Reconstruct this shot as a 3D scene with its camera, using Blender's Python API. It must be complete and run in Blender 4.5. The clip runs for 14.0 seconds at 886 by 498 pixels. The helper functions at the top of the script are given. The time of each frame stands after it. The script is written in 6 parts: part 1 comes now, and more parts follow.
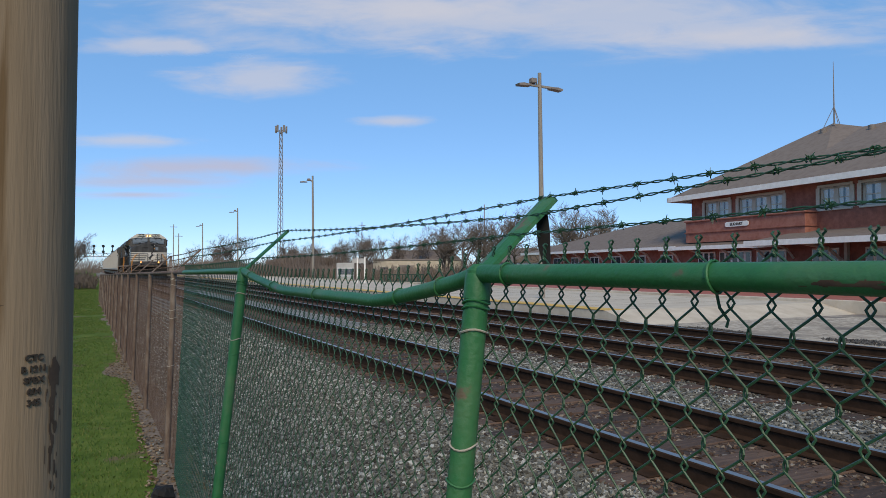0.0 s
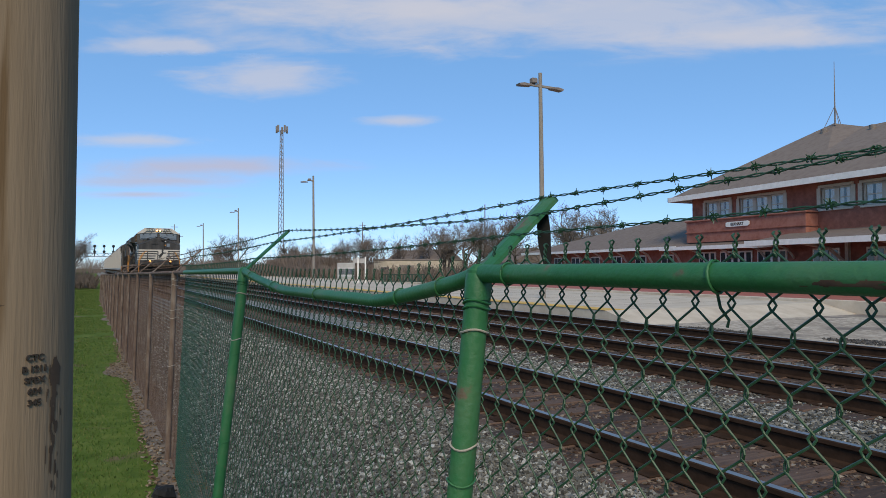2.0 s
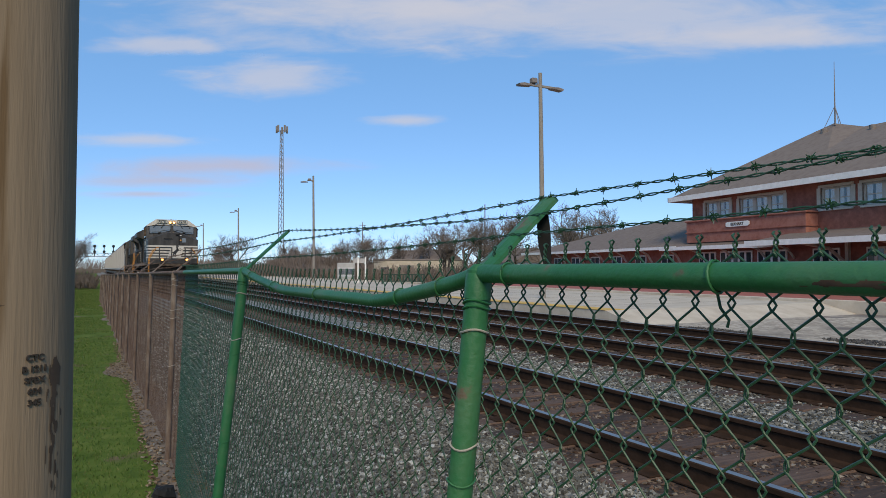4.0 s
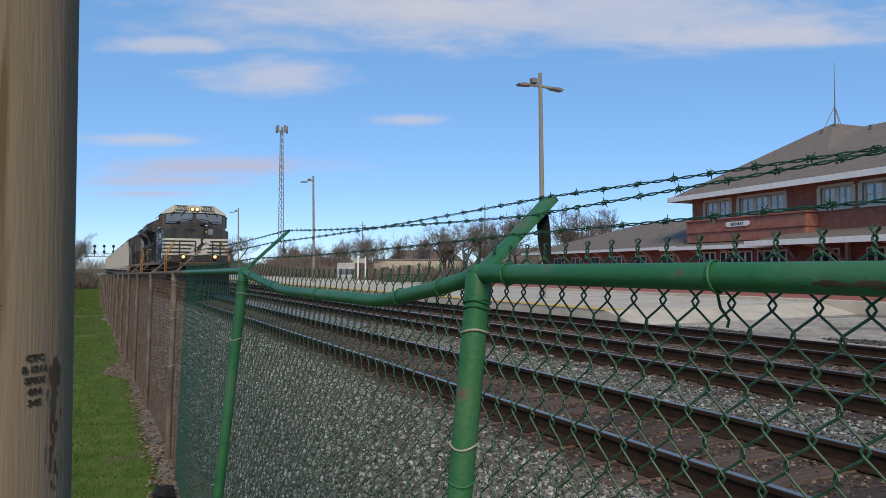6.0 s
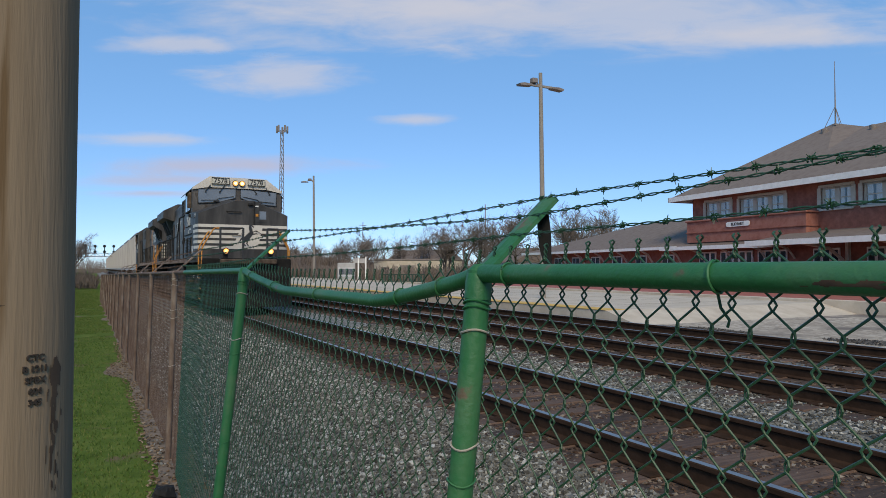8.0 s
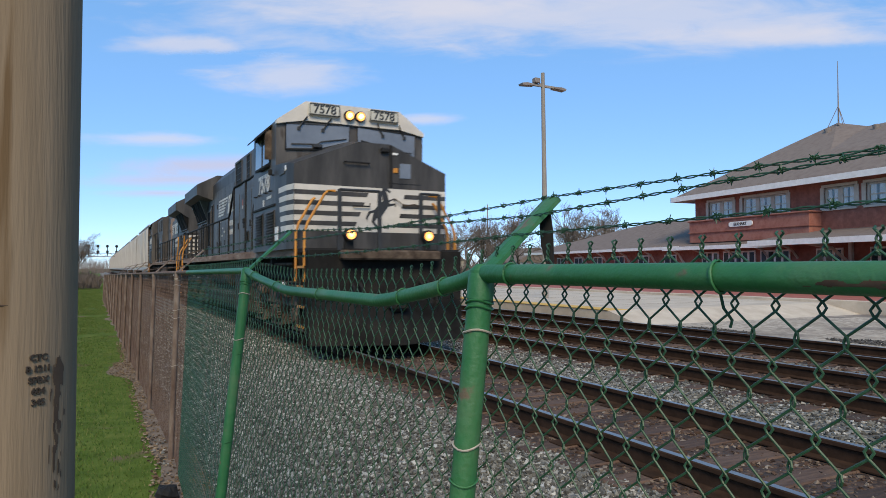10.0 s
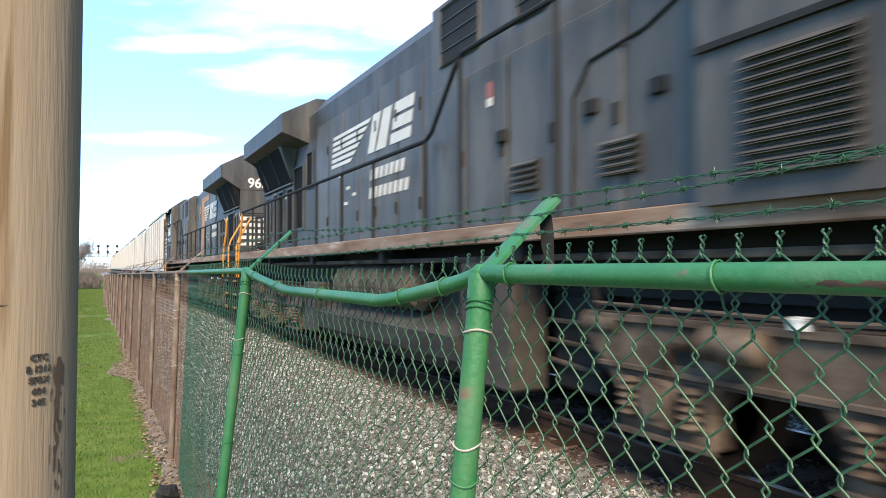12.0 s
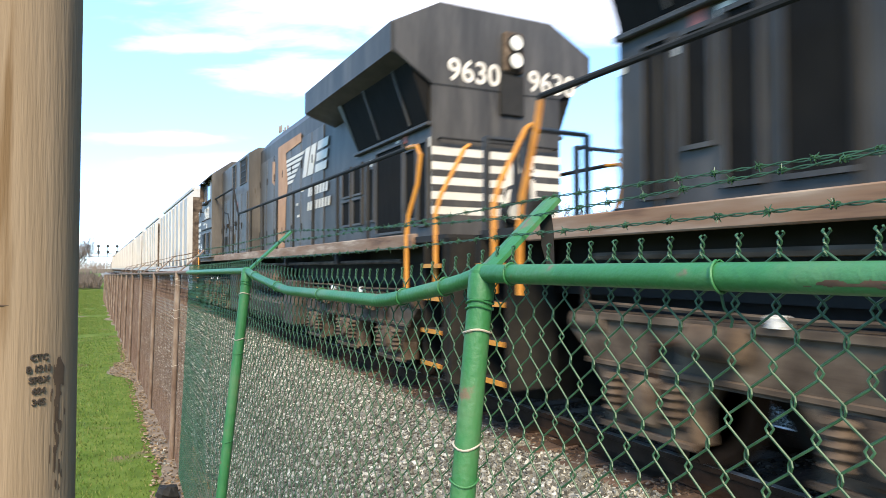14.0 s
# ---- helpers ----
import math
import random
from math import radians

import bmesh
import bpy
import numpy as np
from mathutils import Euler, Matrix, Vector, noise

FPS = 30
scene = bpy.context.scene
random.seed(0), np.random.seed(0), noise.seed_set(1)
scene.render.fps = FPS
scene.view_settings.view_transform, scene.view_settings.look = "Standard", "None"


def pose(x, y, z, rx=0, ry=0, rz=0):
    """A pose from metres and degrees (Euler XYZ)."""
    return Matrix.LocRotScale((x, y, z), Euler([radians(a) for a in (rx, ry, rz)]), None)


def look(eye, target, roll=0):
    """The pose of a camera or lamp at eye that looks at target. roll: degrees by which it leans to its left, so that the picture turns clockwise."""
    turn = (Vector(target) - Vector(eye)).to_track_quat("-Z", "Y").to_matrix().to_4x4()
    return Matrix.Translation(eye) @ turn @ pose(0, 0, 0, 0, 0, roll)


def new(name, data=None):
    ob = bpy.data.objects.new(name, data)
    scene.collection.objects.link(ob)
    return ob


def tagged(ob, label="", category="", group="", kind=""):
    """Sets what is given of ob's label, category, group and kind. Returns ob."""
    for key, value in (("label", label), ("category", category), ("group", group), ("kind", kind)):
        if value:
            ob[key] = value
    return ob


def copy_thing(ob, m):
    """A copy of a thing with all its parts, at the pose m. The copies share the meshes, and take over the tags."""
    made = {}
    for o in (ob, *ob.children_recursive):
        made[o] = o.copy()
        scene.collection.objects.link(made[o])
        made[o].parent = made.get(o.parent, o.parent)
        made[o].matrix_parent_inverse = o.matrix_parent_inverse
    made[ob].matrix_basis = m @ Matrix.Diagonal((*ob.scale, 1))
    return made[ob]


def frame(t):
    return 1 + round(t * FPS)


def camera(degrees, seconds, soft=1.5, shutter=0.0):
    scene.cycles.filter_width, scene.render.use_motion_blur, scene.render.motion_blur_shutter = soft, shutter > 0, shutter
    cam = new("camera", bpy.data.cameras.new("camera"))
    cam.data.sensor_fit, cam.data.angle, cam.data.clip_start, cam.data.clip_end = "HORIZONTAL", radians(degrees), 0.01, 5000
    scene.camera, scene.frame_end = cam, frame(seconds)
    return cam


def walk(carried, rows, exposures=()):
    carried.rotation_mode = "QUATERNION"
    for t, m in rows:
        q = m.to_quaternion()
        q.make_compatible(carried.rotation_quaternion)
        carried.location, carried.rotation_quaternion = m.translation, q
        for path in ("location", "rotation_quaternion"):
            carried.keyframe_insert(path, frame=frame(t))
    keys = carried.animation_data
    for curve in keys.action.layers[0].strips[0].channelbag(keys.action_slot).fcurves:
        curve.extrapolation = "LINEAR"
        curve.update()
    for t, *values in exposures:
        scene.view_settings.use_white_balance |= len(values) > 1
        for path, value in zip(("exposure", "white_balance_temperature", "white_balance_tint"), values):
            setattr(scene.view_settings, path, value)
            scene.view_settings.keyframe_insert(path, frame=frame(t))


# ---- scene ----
# ---- camera: held still over the fence, with one slight turn to the left ----
cam = camera(66.8, 14.0, soft=0.75, shutter=0.5)
EYE = Vector((0.0, 0.0, 2.2))
YAW, TILT = 27.48, 1.68


def aim(turn):
    """The camera's pose, turned to the left by so many degrees."""
    return pose(EYE.x, EYE.y, EYE.z, 90 + TILT, 0, -YAW + turn)


walk(cam, [(0, aim(0)), (0.7, aim(0.02)), (1.2, aim(0.05)), (7.6, aim(0.06)), (8.2, aim(0.1)), (10.3, aim(0.29)),
           (11.0, aim(0.30)), (14.0, aim(0.31))],
     exposures=[(0, -0.5, 6500, 10), (8.2, -0.5, 6500, 10), (10.3, -0.14, 6500, 12), (11.0, 0.24, 6580, 15), (11.6, 0.83, 6700, 13), (12.5, 1.13, 6780, 11), (14.0, 1.13, 6800, 10)])

# ---- light ----
SUN_ELEVATION, SUN_ROTATION = 40.0, 206.0
world = bpy.data.worlds.new("sky")
scene.world = world
world.use_nodes = True
wn = world.node_tree
wn.nodes.clear()
sky = wn.nodes.new("ShaderNodeTexSky")
sky.sky_type, sky.sun_disc = "NISHITA", False
sky.sun_elevation, sky.sun_rotation = radians(SUN_ELEVATION), radians(SUN_ROTATION)
sky.altitude, sky.air_density, sky.dust_density, sky.ozone_density = 1800, 0.85, 0.0, 2.0
sky_light = wn.nodes.new("ShaderNodeBackground")
sky_light.inputs["Strength"].default_value = 0.222
sky_out = wn.nodes.new("ShaderNodeOutputWorld")
tint = wn.nodes.new("ShaderNodeMix")
tint.data_type, tint.blend_type = "RGBA", "MULTIPLY"
tint.inputs[0].default_value, tint.inputs[7].default_value = 1.0, (0.88, 0.93, 1.03, 1)
wn.links.new(sky.outputs[0], tint.inputs[6])
haze = wn.nodes.new("ShaderNodeMix")
haze.data_type = "RGBA"
haze.inputs[0].default_value, haze.inputs[7].default_value = 0.5, (1.18, 3.0, 5.45, 1)
wn.links.new(tint.outputs[2], haze.inputs[6])
wn.links.new(haze.outputs[2], sky_light.inputs[0])
wn.links.new(sky_light.outputs[0], sky_out.inputs[0])

sun_data = bpy.data.lights.new("sun", "SUN")
sun_data.energy, sun_data.angle, sun_data.color = 4.3, radians(25), (1.0, 0.84, 0.6)
sun = new("sun", sun_data)
a, e = radians(SUN_ROTATION), radians(SUN_ELEVATION)
sun.matrix_world = look((60 * math.sin(a) * math.cos(e), 60 * math.cos(a) * math.cos(e), 60 * math.sin(e)), (0, 0, 0))


# ---- materials ----
def material(name, colors, rough=0.8, metal=0.0, scale=6.0, stretch=(1, 1, 1), bump=0.0, bump_scale=40.0, per_object=0.0, spots=None,
             emit=None, spec=0.5):
    """A two-scale surface: coarse and fine noise over a ramp of colours, with relief; spots: (colour, scale, threshold)."""
    m = bpy.data.materials.new(name)
    m.use_nodes = True
    t = m.node_tree
    n, l = t.nodes, t.links
    b = n["Principled BSDF"]
    b.inputs["Roughness"].default_value, b.inputs["Metallic"].default_value = rough, metal
    b.inputs["Specular IOR Level"].default_value = spec
    co = n.new("ShaderNodeTexCoord")
    mp = n.new("ShaderNodeMapping")
    mp.inputs["Scale"].default_value = stretch
    l.new(co.outputs["Object"], mp.inputs[0])
    big = n.new("ShaderNodeTexNoise")
    big.inputs["Scale"].default_value, big.inputs["Detail"].default_value = scale, 5
    big.inputs["Roughness"].default_value = 0.65
    l.new(mp.outputs[0], big.inputs[0])
    ramp = n.new("ShaderNodeValToRGB")
    while len(ramp.color_ramp.elements) < len(colors):
        ramp.color_ramp.elements.new(0.5)
    for i, c in enumerate(colors):
        el = ramp.color_ramp.elements[i]
        el.position = 0.3 + 0.4 * i / max(1, len(colors) - 1)
        el.color = (*c, 1)
    last = big.outputs[0]
    if per_object:
        info = n.new("ShaderNodeObjectInfo")
        add = n.new("ShaderNodeMath")
        add.operation = "MULTIPLY_ADD"
        add.inputs[1].default_value = per_object
        l.new(info.outputs["Random"], add.inputs[0])
        l.new(last, add.inputs[2])
        sub = n.new("ShaderNodeMath")
        sub.operation = "SUBTRACT"
        sub.inputs[1].default_value = per_object / 2
        l.new(add.outputs[0], sub.inputs[0])
        last = sub.outputs[0]
    l.new(last, ramp.inputs[0])
    color = ramp.outputs[0]
    if spots:
        sc, sscale, sthr = spots
        sn = n.new("ShaderNodeTexNoise")
        sn.inputs["Scale"].default_value, sn.inputs["Detail"].default_value = sscale, 6
        l.new(mp.outputs[0], sn.inputs[0])
        sr = n.new("ShaderNodeValToRGB")
        sr.color_ramp.elements[0].position, sr.color_ramp.elements[1].position = sthr, sthr + 0.06
        l.new(sn.outputs[0], sr.inputs[0])
        mix = n.new("ShaderNodeMix")
        mix.data_type = "RGBA"
        l.new(sr.outputs[0], mix.inputs[0])
        l.new(color, mix.inputs[6])
        mix.inputs[7].default_value = (*sc, 1)
        color = mix.outputs[2]
    l.new(color, b.inputs["Base Color"])
    if bump:
        fine = n.new("ShaderNodeTexNoise")
        fine.inputs["Scale"].default_value, fine.inputs["Detail"].default_value = bump_scale, 4
        l.new(mp.outputs[0], fine.inputs[0])
        bp = n.new("ShaderNodeBump")
        bp.inputs["Strength"].default_value, bp.inputs["Distance"].default_value = bump, 0.01
        l.new(fine.outputs[0], bp.inputs["Height"])
        l.new(bp.outputs[0], b.inputs["Normal"])
    if emit:
        b.inputs["Emission Color"].default_value = (*emit[0], 1)
        b.inputs["Emission Strength"].default_value = emit[1]
    return m


def pebbles(name, colors, scale, bump=1.0, blend=None, rough=0.9):
    """Loose stone: cells, each of its own grey, rounded by relief; blend: (colour, scale, threshold) of dirt between."""
    m = bpy.data.materials.new(name)
    m.use_nodes = True
    t = m.node_tree
    n, l = t.nodes, t.links
    b = n["Principled BSDF"]
    b.inputs["Roughness"].default_value = rough
    co = n.new("ShaderNodeTexCoord")
    v = n.new("ShaderNodeTexVoronoi")
    v.inputs["Scale"].default_value = scale
    l.new(co.outputs["Object"], v.inputs["Vector"])
    sep = n.new("ShaderNodeSeparateColor")
    l.new(v.outputs["Color"], sep.inputs[0])
    ramp = n.new("ShaderNodeValToRGB")
    while len(ramp.color_ramp.elements) < len(colors):
        ramp.color_ramp.elements.new(0.5)
    for i, c in enumerate(colors):
        ramp.color_ramp.elements[i].position = i / (len(colors) - 1)
        ramp.color_ramp.elements[i].color = (*c, 1)
    l.new(sep.outputs[0], ramp.inputs[0])
    nz = n.new("ShaderNodeTexNoise")
    nz.inputs["Scale"].default_value, nz.inputs["Detail"].default_value = 0.7, 8
    l.new(co.outputs["Object"], nz.inputs[0])
    mix = n.new("ShaderNodeMix")
    mix.data_type, mix.blend_type = "RGBA", "MULTIPLY"
    mix.inputs[0].default_value = 0.55
    l.new(ramp.outputs[0], mix.inputs[6])
    nr = n.new("ShaderNodeValToRGB")
    nr.color_ramp.elements[0].position, nr.color_ramp.elements[1].position = 0.3, 0.62
    nr.color_ramp.elements[0].color = (0.45, 0.42, 0.38, 1)
    l.new(nz.outputs[0], nr.inputs[0])
    l.new(nr.outputs[0], mix.inputs[7])
    color = mix.outputs[2]
    if blend:
        sn = n.new("ShaderNodeTexNoise")
        sn.inputs["Scale"].default_value, sn.inputs["Detail"].default_value = blend[1], 7
        l.new(co.outputs["Object"], sn.inputs[0])
        sr = n.new("ShaderNodeValToRGB")
        sr.color_ramp.elements[0].position, sr.color_ramp.elements[1].position = blend[2], blend[2] + 0.1
        l.new(sn.outputs[0], sr.inputs[0])
        m2 = n.new("ShaderNodeMix")
        m2.data_type = "RGBA"
        l.new(sr.outputs[0], m2.inputs[0])
        l.new(color, m2.inputs[6])
        m2.inputs[7].default_value = (*blend[0], 1)
        color = m2.outputs[2]
    l.new(color, b.inputs["Base Color"])
    bp = n.new("ShaderNodeBump")
    bp.inputs["Strength"].default_value, bp.inputs["Distance"].default_value = bump, 0.02
    bp.invert = True
    l.new(v.outputs["Distance"], bp.inputs["Height"])
    l.new(bp.outputs[0], b.inputs["Normal"])
    return m


GREEN = material("green_paint", [(0.014, 0.1, 0.031), (0.023, 0.13, 0.041), (0.064, 0.147, 0.064)], 0.5, scale=3.5, bump=0.25, bump_scale=60,
                 spots=((0.12, 0.09, 0.055), 14, 0.65))
GREEN_WIRE = material("green_coating", [(0.01, 0.04, 0.016), (0.016, 0.06, 0.025), (0.028, 0.082, 0.038)], 0.5, scale=30)
RUST_STEEL = material("rusted_steel", [(0.07, 0.036, 0.022), (0.12, 0.07, 0.045), (0.18, 0.135, 0.1)], 0.85, scale=5, bump=0.3, bump_scale=80)
POST_RUST = material("rust_stained_galvanised_post", [(0.075, 0.044, 0.03), (0.135, 0.095, 0.07), (0.2, 0.16, 0.13)], 0.85, scale=4, stretch=(3, 3, 1), bump=0.2)
GALVANISED = material("weathered_galvanised_steel", [(0.16, 0.13, 0.11), (0.24, 0.21, 0.19)], 0.7, scale=4)
POLE_WOOD = material("treated_pine", [(0.188, 0.136, 0.089), (0.216, 0.16, 0.107), (0.24, 0.18, 0.123)], 0.9, scale=2.6, stretch=(6, 6, 0.35),
                     bump=0.25, bump_scale=22, spots=((0.13, 0.084, 0.046), 1.8, 0.62), spec=0.05)
GRASS = material("grass", [(0.052, 0.083, 0.012), (0.079, 0.12, 0.019), (0.122, 0.15, 0.032)], 0.95, scale=2.2, bump=0.8, bump_scale=90,
                 spots=((0.13, 0.1, 0.06), 0.9, 0.63), spec=0.1)
EARTH = material("bare_earth", [(0.085, 0.062, 0.043), (0.145, 0.108, 0.077), (0.205, 0.162, 0.124)], 0.95, scale=5, bump=0.8, bump_scale=40)
BALLAST = pebbles("grey_ballast", [(0.068, 0.065, 0.057), (0.168, 0.164, 0.146), (0.3, 0.292, 0.262)], 19, 1.0, ((0.085, 0.066, 0.05), 0.8, 0.62))
RAIL_SIDE = material("rusty_rail", [(0.024, 0.014, 0.009), (0.05, 0.029, 0.019)], 0.95, scale=6, bump=0.2, spec=0.1)
RAIL_TOP = material("polished_rail_head", [(0.28, 0.28, 0.28), (0.38, 0.38, 0.38)], 0.45, 0.85, scale=3, stretch=(1, 0.1, 1))
TIE_WOOD = material("creosoted_tie", [(0.03, 0.017, 0.011), (0.065, 0.037, 0.024), (0.115, 0.07, 0.047)], 0.9, scale=8, stretch=(0.4, 3, 2),
                    bump=0.5, per_object=0.3)
LOT = pebbles("pale_gravel_lot", [(0.265, 0.22, 0.168), (0.38, 0.322, 0.252), (0.525, 0.455, 0.365)], 9, 0.8, ((0.15, 0.122, 0.098), 0.4, 0.5))
CONCRETE = material("pale_concrete", [(0.385, 0.325, 0.25), (0.465, 0.4, 0.315), (0.545, 0.48, 0.385)], 0.9, scale=1.2, bump=0.2)
YELLOW = material("yellow_tactile_paint", [(0.5, 0.3, 0.05), (0.6, 0.38, 0.09)], 0.8, scale=3)
BRICK = material("red_brick", [(0.19, 0.068, 0.047), (0.26, 0.095, 0.067), (0.32, 0.135, 0.1)], 0.9, scale=3, bump=0.3, bump_scale=30, per_object=0.25)
PAVER = material("red_paving", [(0.26, 0.075, 0.05), (0.33, 0.105, 0.075)], 0.9, scale=2)
SHINGLE = material("brown_shingles", [(0.115, 0.088, 0.072), (0.15, 0.117, 0.098), (0.18, 0.145, 0.122)], 0.95, scale=3, bump=0.4, bump_scale=14, per_object=0.3)
WHITE = material("white_paint", [(0.62, 0.61, 0.58), (0.75, 0.74, 0.71)], 0.6, scale=4)
CREAM = material("cream_trim", [(0.42, 0.38, 0.32), (0.52, 0.48, 0.42)], 0.7, scale=4)
GLASS_DARK = material("window_glass", [(0.02, 0.025, 0.03), (0.05, 0.055, 0.06)], 0.08, scale=0.7, spec=0.8)
CURTAIN = material("white_curtain", [(0.45, 0.45, 0.44), (0.6, 0.6, 0.58)], 0.9, scale=5, stretch=(5, 5, 0.5))
BARK = material("bark", [(0.07, 0.055, 0.045), (0.12, 0.1, 0.085)], 0.95, scale=6)
TWIG = material("bare_twigs", [(0.13, 0.1, 0.083), (0.2, 0.162, 0.138)], 0.95, scale=3)
LOCO_BLACK = material("weathered_black_paint", [(0.023, 0.0217, 0.0205), (0.046, 0.0433, 0.041), (0.08, 0.0745, 0.07)], 0.52, scale=1.1, stretch=(2.2, 2.2, 0.4),
                      bump=0.06, bump_scale=5, spec=0.28, spots=((0.06, 0.055, 0.05), 2.3, 0.62))
LOCO_DUSTY = material("dust_filmed_black_paint", [(0.036, 0.033, 0.03), (0.068, 0.062, 0.056), (0.108, 0.098, 0.088)], 0.5, scale=1.3, stretch=(2.2, 2.2, 0.45),
                      bump=0.06, bump_scale=5, spec=0.32, spots=((0.05, 0.04, 0.032), 2.6, 0.63))
# near-black for dark parts; on flat plates it paints the shade of recesses
LOCO_DARK = material("near_black_parts_and_recess_shade", [(0.009, 0.009, 0.009), (0.017, 0.0165, 0.016)], 0.8, scale=3, spec=0.3)
LOCO_WHITE = material("dulled_white_paint", [(0.46, 0.425, 0.37), (0.59, 0.55, 0.485)], 0.55, scale=2.5)
SILL_DIRT = material("rusty_sill", [(0.07, 0.035, 0.022), (0.17, 0.095, 0.055), (0.2, 0.135, 0.095), (0.34, 0.265, 0.2)], 0.85, scale=1.5, stretch=(1, 0.7, 4))
TRUCK_GREY = material("dusty_truck_steel", [(0.022, 0.016, 0.012), (0.058, 0.042, 0.031), (0.094, 0.07, 0.052), (0.155, 0.12, 0.09)], 0.95, scale=4.5, bump=0.4, spec=0.15)
HAND_YELLOW = material("orange_yellow_paint", [(0.4, 0.16, 0.018), (0.54, 0.23, 0.028)], 0.5, scale=4)
CAR_GREY = material("light_grey_car_paint", [(0.27, 0.262, 0.25), (0.36, 0.351, 0.336), (0.42, 0.41, 0.395)], 0.6, scale=0.8, stretch=(1, 1, 0.4))


# ---- mesh helpers ----
class Shape:
    """Gathers faces of one mesh."""

    def __init__(self):
        self.v, self.f, self.smooth = [], [], False

    def add(self, verts, faces):
        o = len(self.v)
        self.v += [tuple(p) for p in verts]
        self.f += [tuple(i + o for i in q) for q in faces]
        return self

    def box(self, x0, x1, y0, y1, z0, z1, bevel=0.0):
        if bevel:
            b = min(bevel, (x1 - x0) / 2.1, (y1 - y0) / 2.1, (z1 - z0) / 2.1)
            v, idx = [], {}
            for i, (x, sx) in enumerate(((x0, 1), (x1, -1))):
                for j, (y, sy) in enumerate(((y0, 1), (y1, -1))):
                    for k, (z, sz) in enumerate(((z0, 1), (z1, -1))):
                        idx[i, j, k] = len(v)
                        v += [(x, y + sy * b, z + sz * b), (x + sx * b, y, z + sz * b), (x + sx * b, y + sy * b, z)]
            f = []
            for i in (0, 1):
                q = [idx[i, 0, 0], idx[i, 1, 0], idx[i, 1, 1], idx[i, 0, 1]]
                f.append(q if i else q[::-1])
                q = [idx[0, i, 0] + 1, idx[0, i, 1] + 1, idx[1, i, 1] + 1, idx[1, i, 0] + 1]
                f.append(q if i else q[::-1])
                q = [idx[0, 0, i] + 2, idx[1, 0, i] + 2, idx[1, 1, i] + 2, idx[0, 1, i] + 2]
                f.append(q if i else q[::-1])
            for i in (0, 1):
                for j in (0, 1):
                    p, q = idx[i, j, 0], idx[i, j, 1]
                    f.append((p, q, q + 1, p + 1))
                    p, q = idx[i, 0, j], idx[i, 1, j]
                    f.append((p, q, q + 2, p + 2))
                    p, q = idx[0, i, j], idx[1, i, j]
                    f.append((p + 1, q + 1, q + 2, p + 2))
            for s in idx.values():
                f.append((s, s + 1, s + 2))
            return self.add(v, f)
        v = [(x, y, z) for x in (x0, x1) for y in (y0, y1) for z in (z0, z1)]
        return self.add(v, [(0, 1, 3, 2), (4, 6, 7, 5), (0, 4, 5, 1), (2, 3, 7, 6), (0, 2, 6, 4), (1, 5, 7, 3)])

    def pipe(self, pts, r, n=6, cap=True):
        """A tube along pts; r is one radius or one for each point."""
        pts = [Vector(p) for p in pts]
        rs = r if isinstance(r, (list, tuple)) else [r] * len(pts)
        v, f = [], []
        ref = Vector((0.13, 0.21, 0.97))
        for i, p in enumerate(pts):
            d = (pts[min(i + 1, len(pts) - 1)] - pts[max(i - 1, 0)]).normalized()
            if abs(d.dot(ref)) > 0.95:
                ref = Vector((0.98, 0.1, 0.15))
            u = d.cross(ref).normalized()
            w = d.cross(u)
            for k in range(n):
                c = 2 * math.pi * k / n
                v.append(p + (u * math.cos(c) + w * math.sin(c)) * rs[i])
        for i in range(len(pts) - 1):
            for k in range(n):
                q = (k + 1) % n
                f.append((i * n + k, i * n + q, (i + 1) * n + q, (i + 1) * n + k))
        if cap:
            f.append(tuple(range(n))[::-1])
            f.append(tuple((len(pts) - 1) * n + k for k in range(n)))
        self.smooth = n > 4 or self.smooth
        return self.add(v, f)

    def prism(self, outline, axis, a0, a1):
        """An outline of two coordinates (the two axes that are left, in order) carried along an axis."""
        n = len(outline)

        def put(p, a):
            return {"x": (a, p[0], p[1]), "y": (p[0], a, p[1]), "z": (p[0], p[1], a)}[axis]
        v = [put(p, a0) for p in outline] + [put(p, a1) for p in outline]
        f = [(i, (i + 1) % n, n + (i + 1) % n, n + i) for i in range(n)] + [tuple(range(n))[::-1], tuple(range(n, 2 * n))]
        return self.add(v, f)

    def moved(self, m, start=0):
        for i in range(start, len(self.v)):
            self.v[i] = tuple(m @ Vector(self.v[i]))
        return self

    def mesh(self, name, mat):
        me = bpy.data.meshes.new(name)
        me.from_pydata(self.v, [], self.f)
        bm = bmesh.new()
        bm.from_mesh(me)
        if len(bm.faces) < 40000:
            bmesh.ops.recalc_face_normals(bm, faces=bm.faces)
        bm.to_mesh(me)
        bm.free()
        if self.smooth:
            me.polygons.foreach_set("use_smooth", [True] * len(me.polygons))
            me.set_sharp_from_angle(angle=radians(40))
        me.materials.append(mat)
        me.update()
        return me


def part(name, shape, mat, parent=None, label="", at=None):
    ob = new(name, shape.mesh(name, mat) if isinstance(shape, Shape) else shape)
    if parent:
        ob.parent = parent
    if at is not None:
        ob.matrix_basis = at
    return tagged(ob, label)


def thing(name, label, category, group="", kind="", at=None):
    """An Empty that carries the parts of one thing."""
    ob = new(name)
    if at is not None:
        ob.matrix_basis = at
    return tagged(ob, label, category, group, kind)


def setting(name, shape, mat, label="", category=""):
    return tagged(part(name, shape, mat), label, category, kind="structure")


RAIL_Z = 0.773
TRACKS = (4.73, 8.45, 11.9)
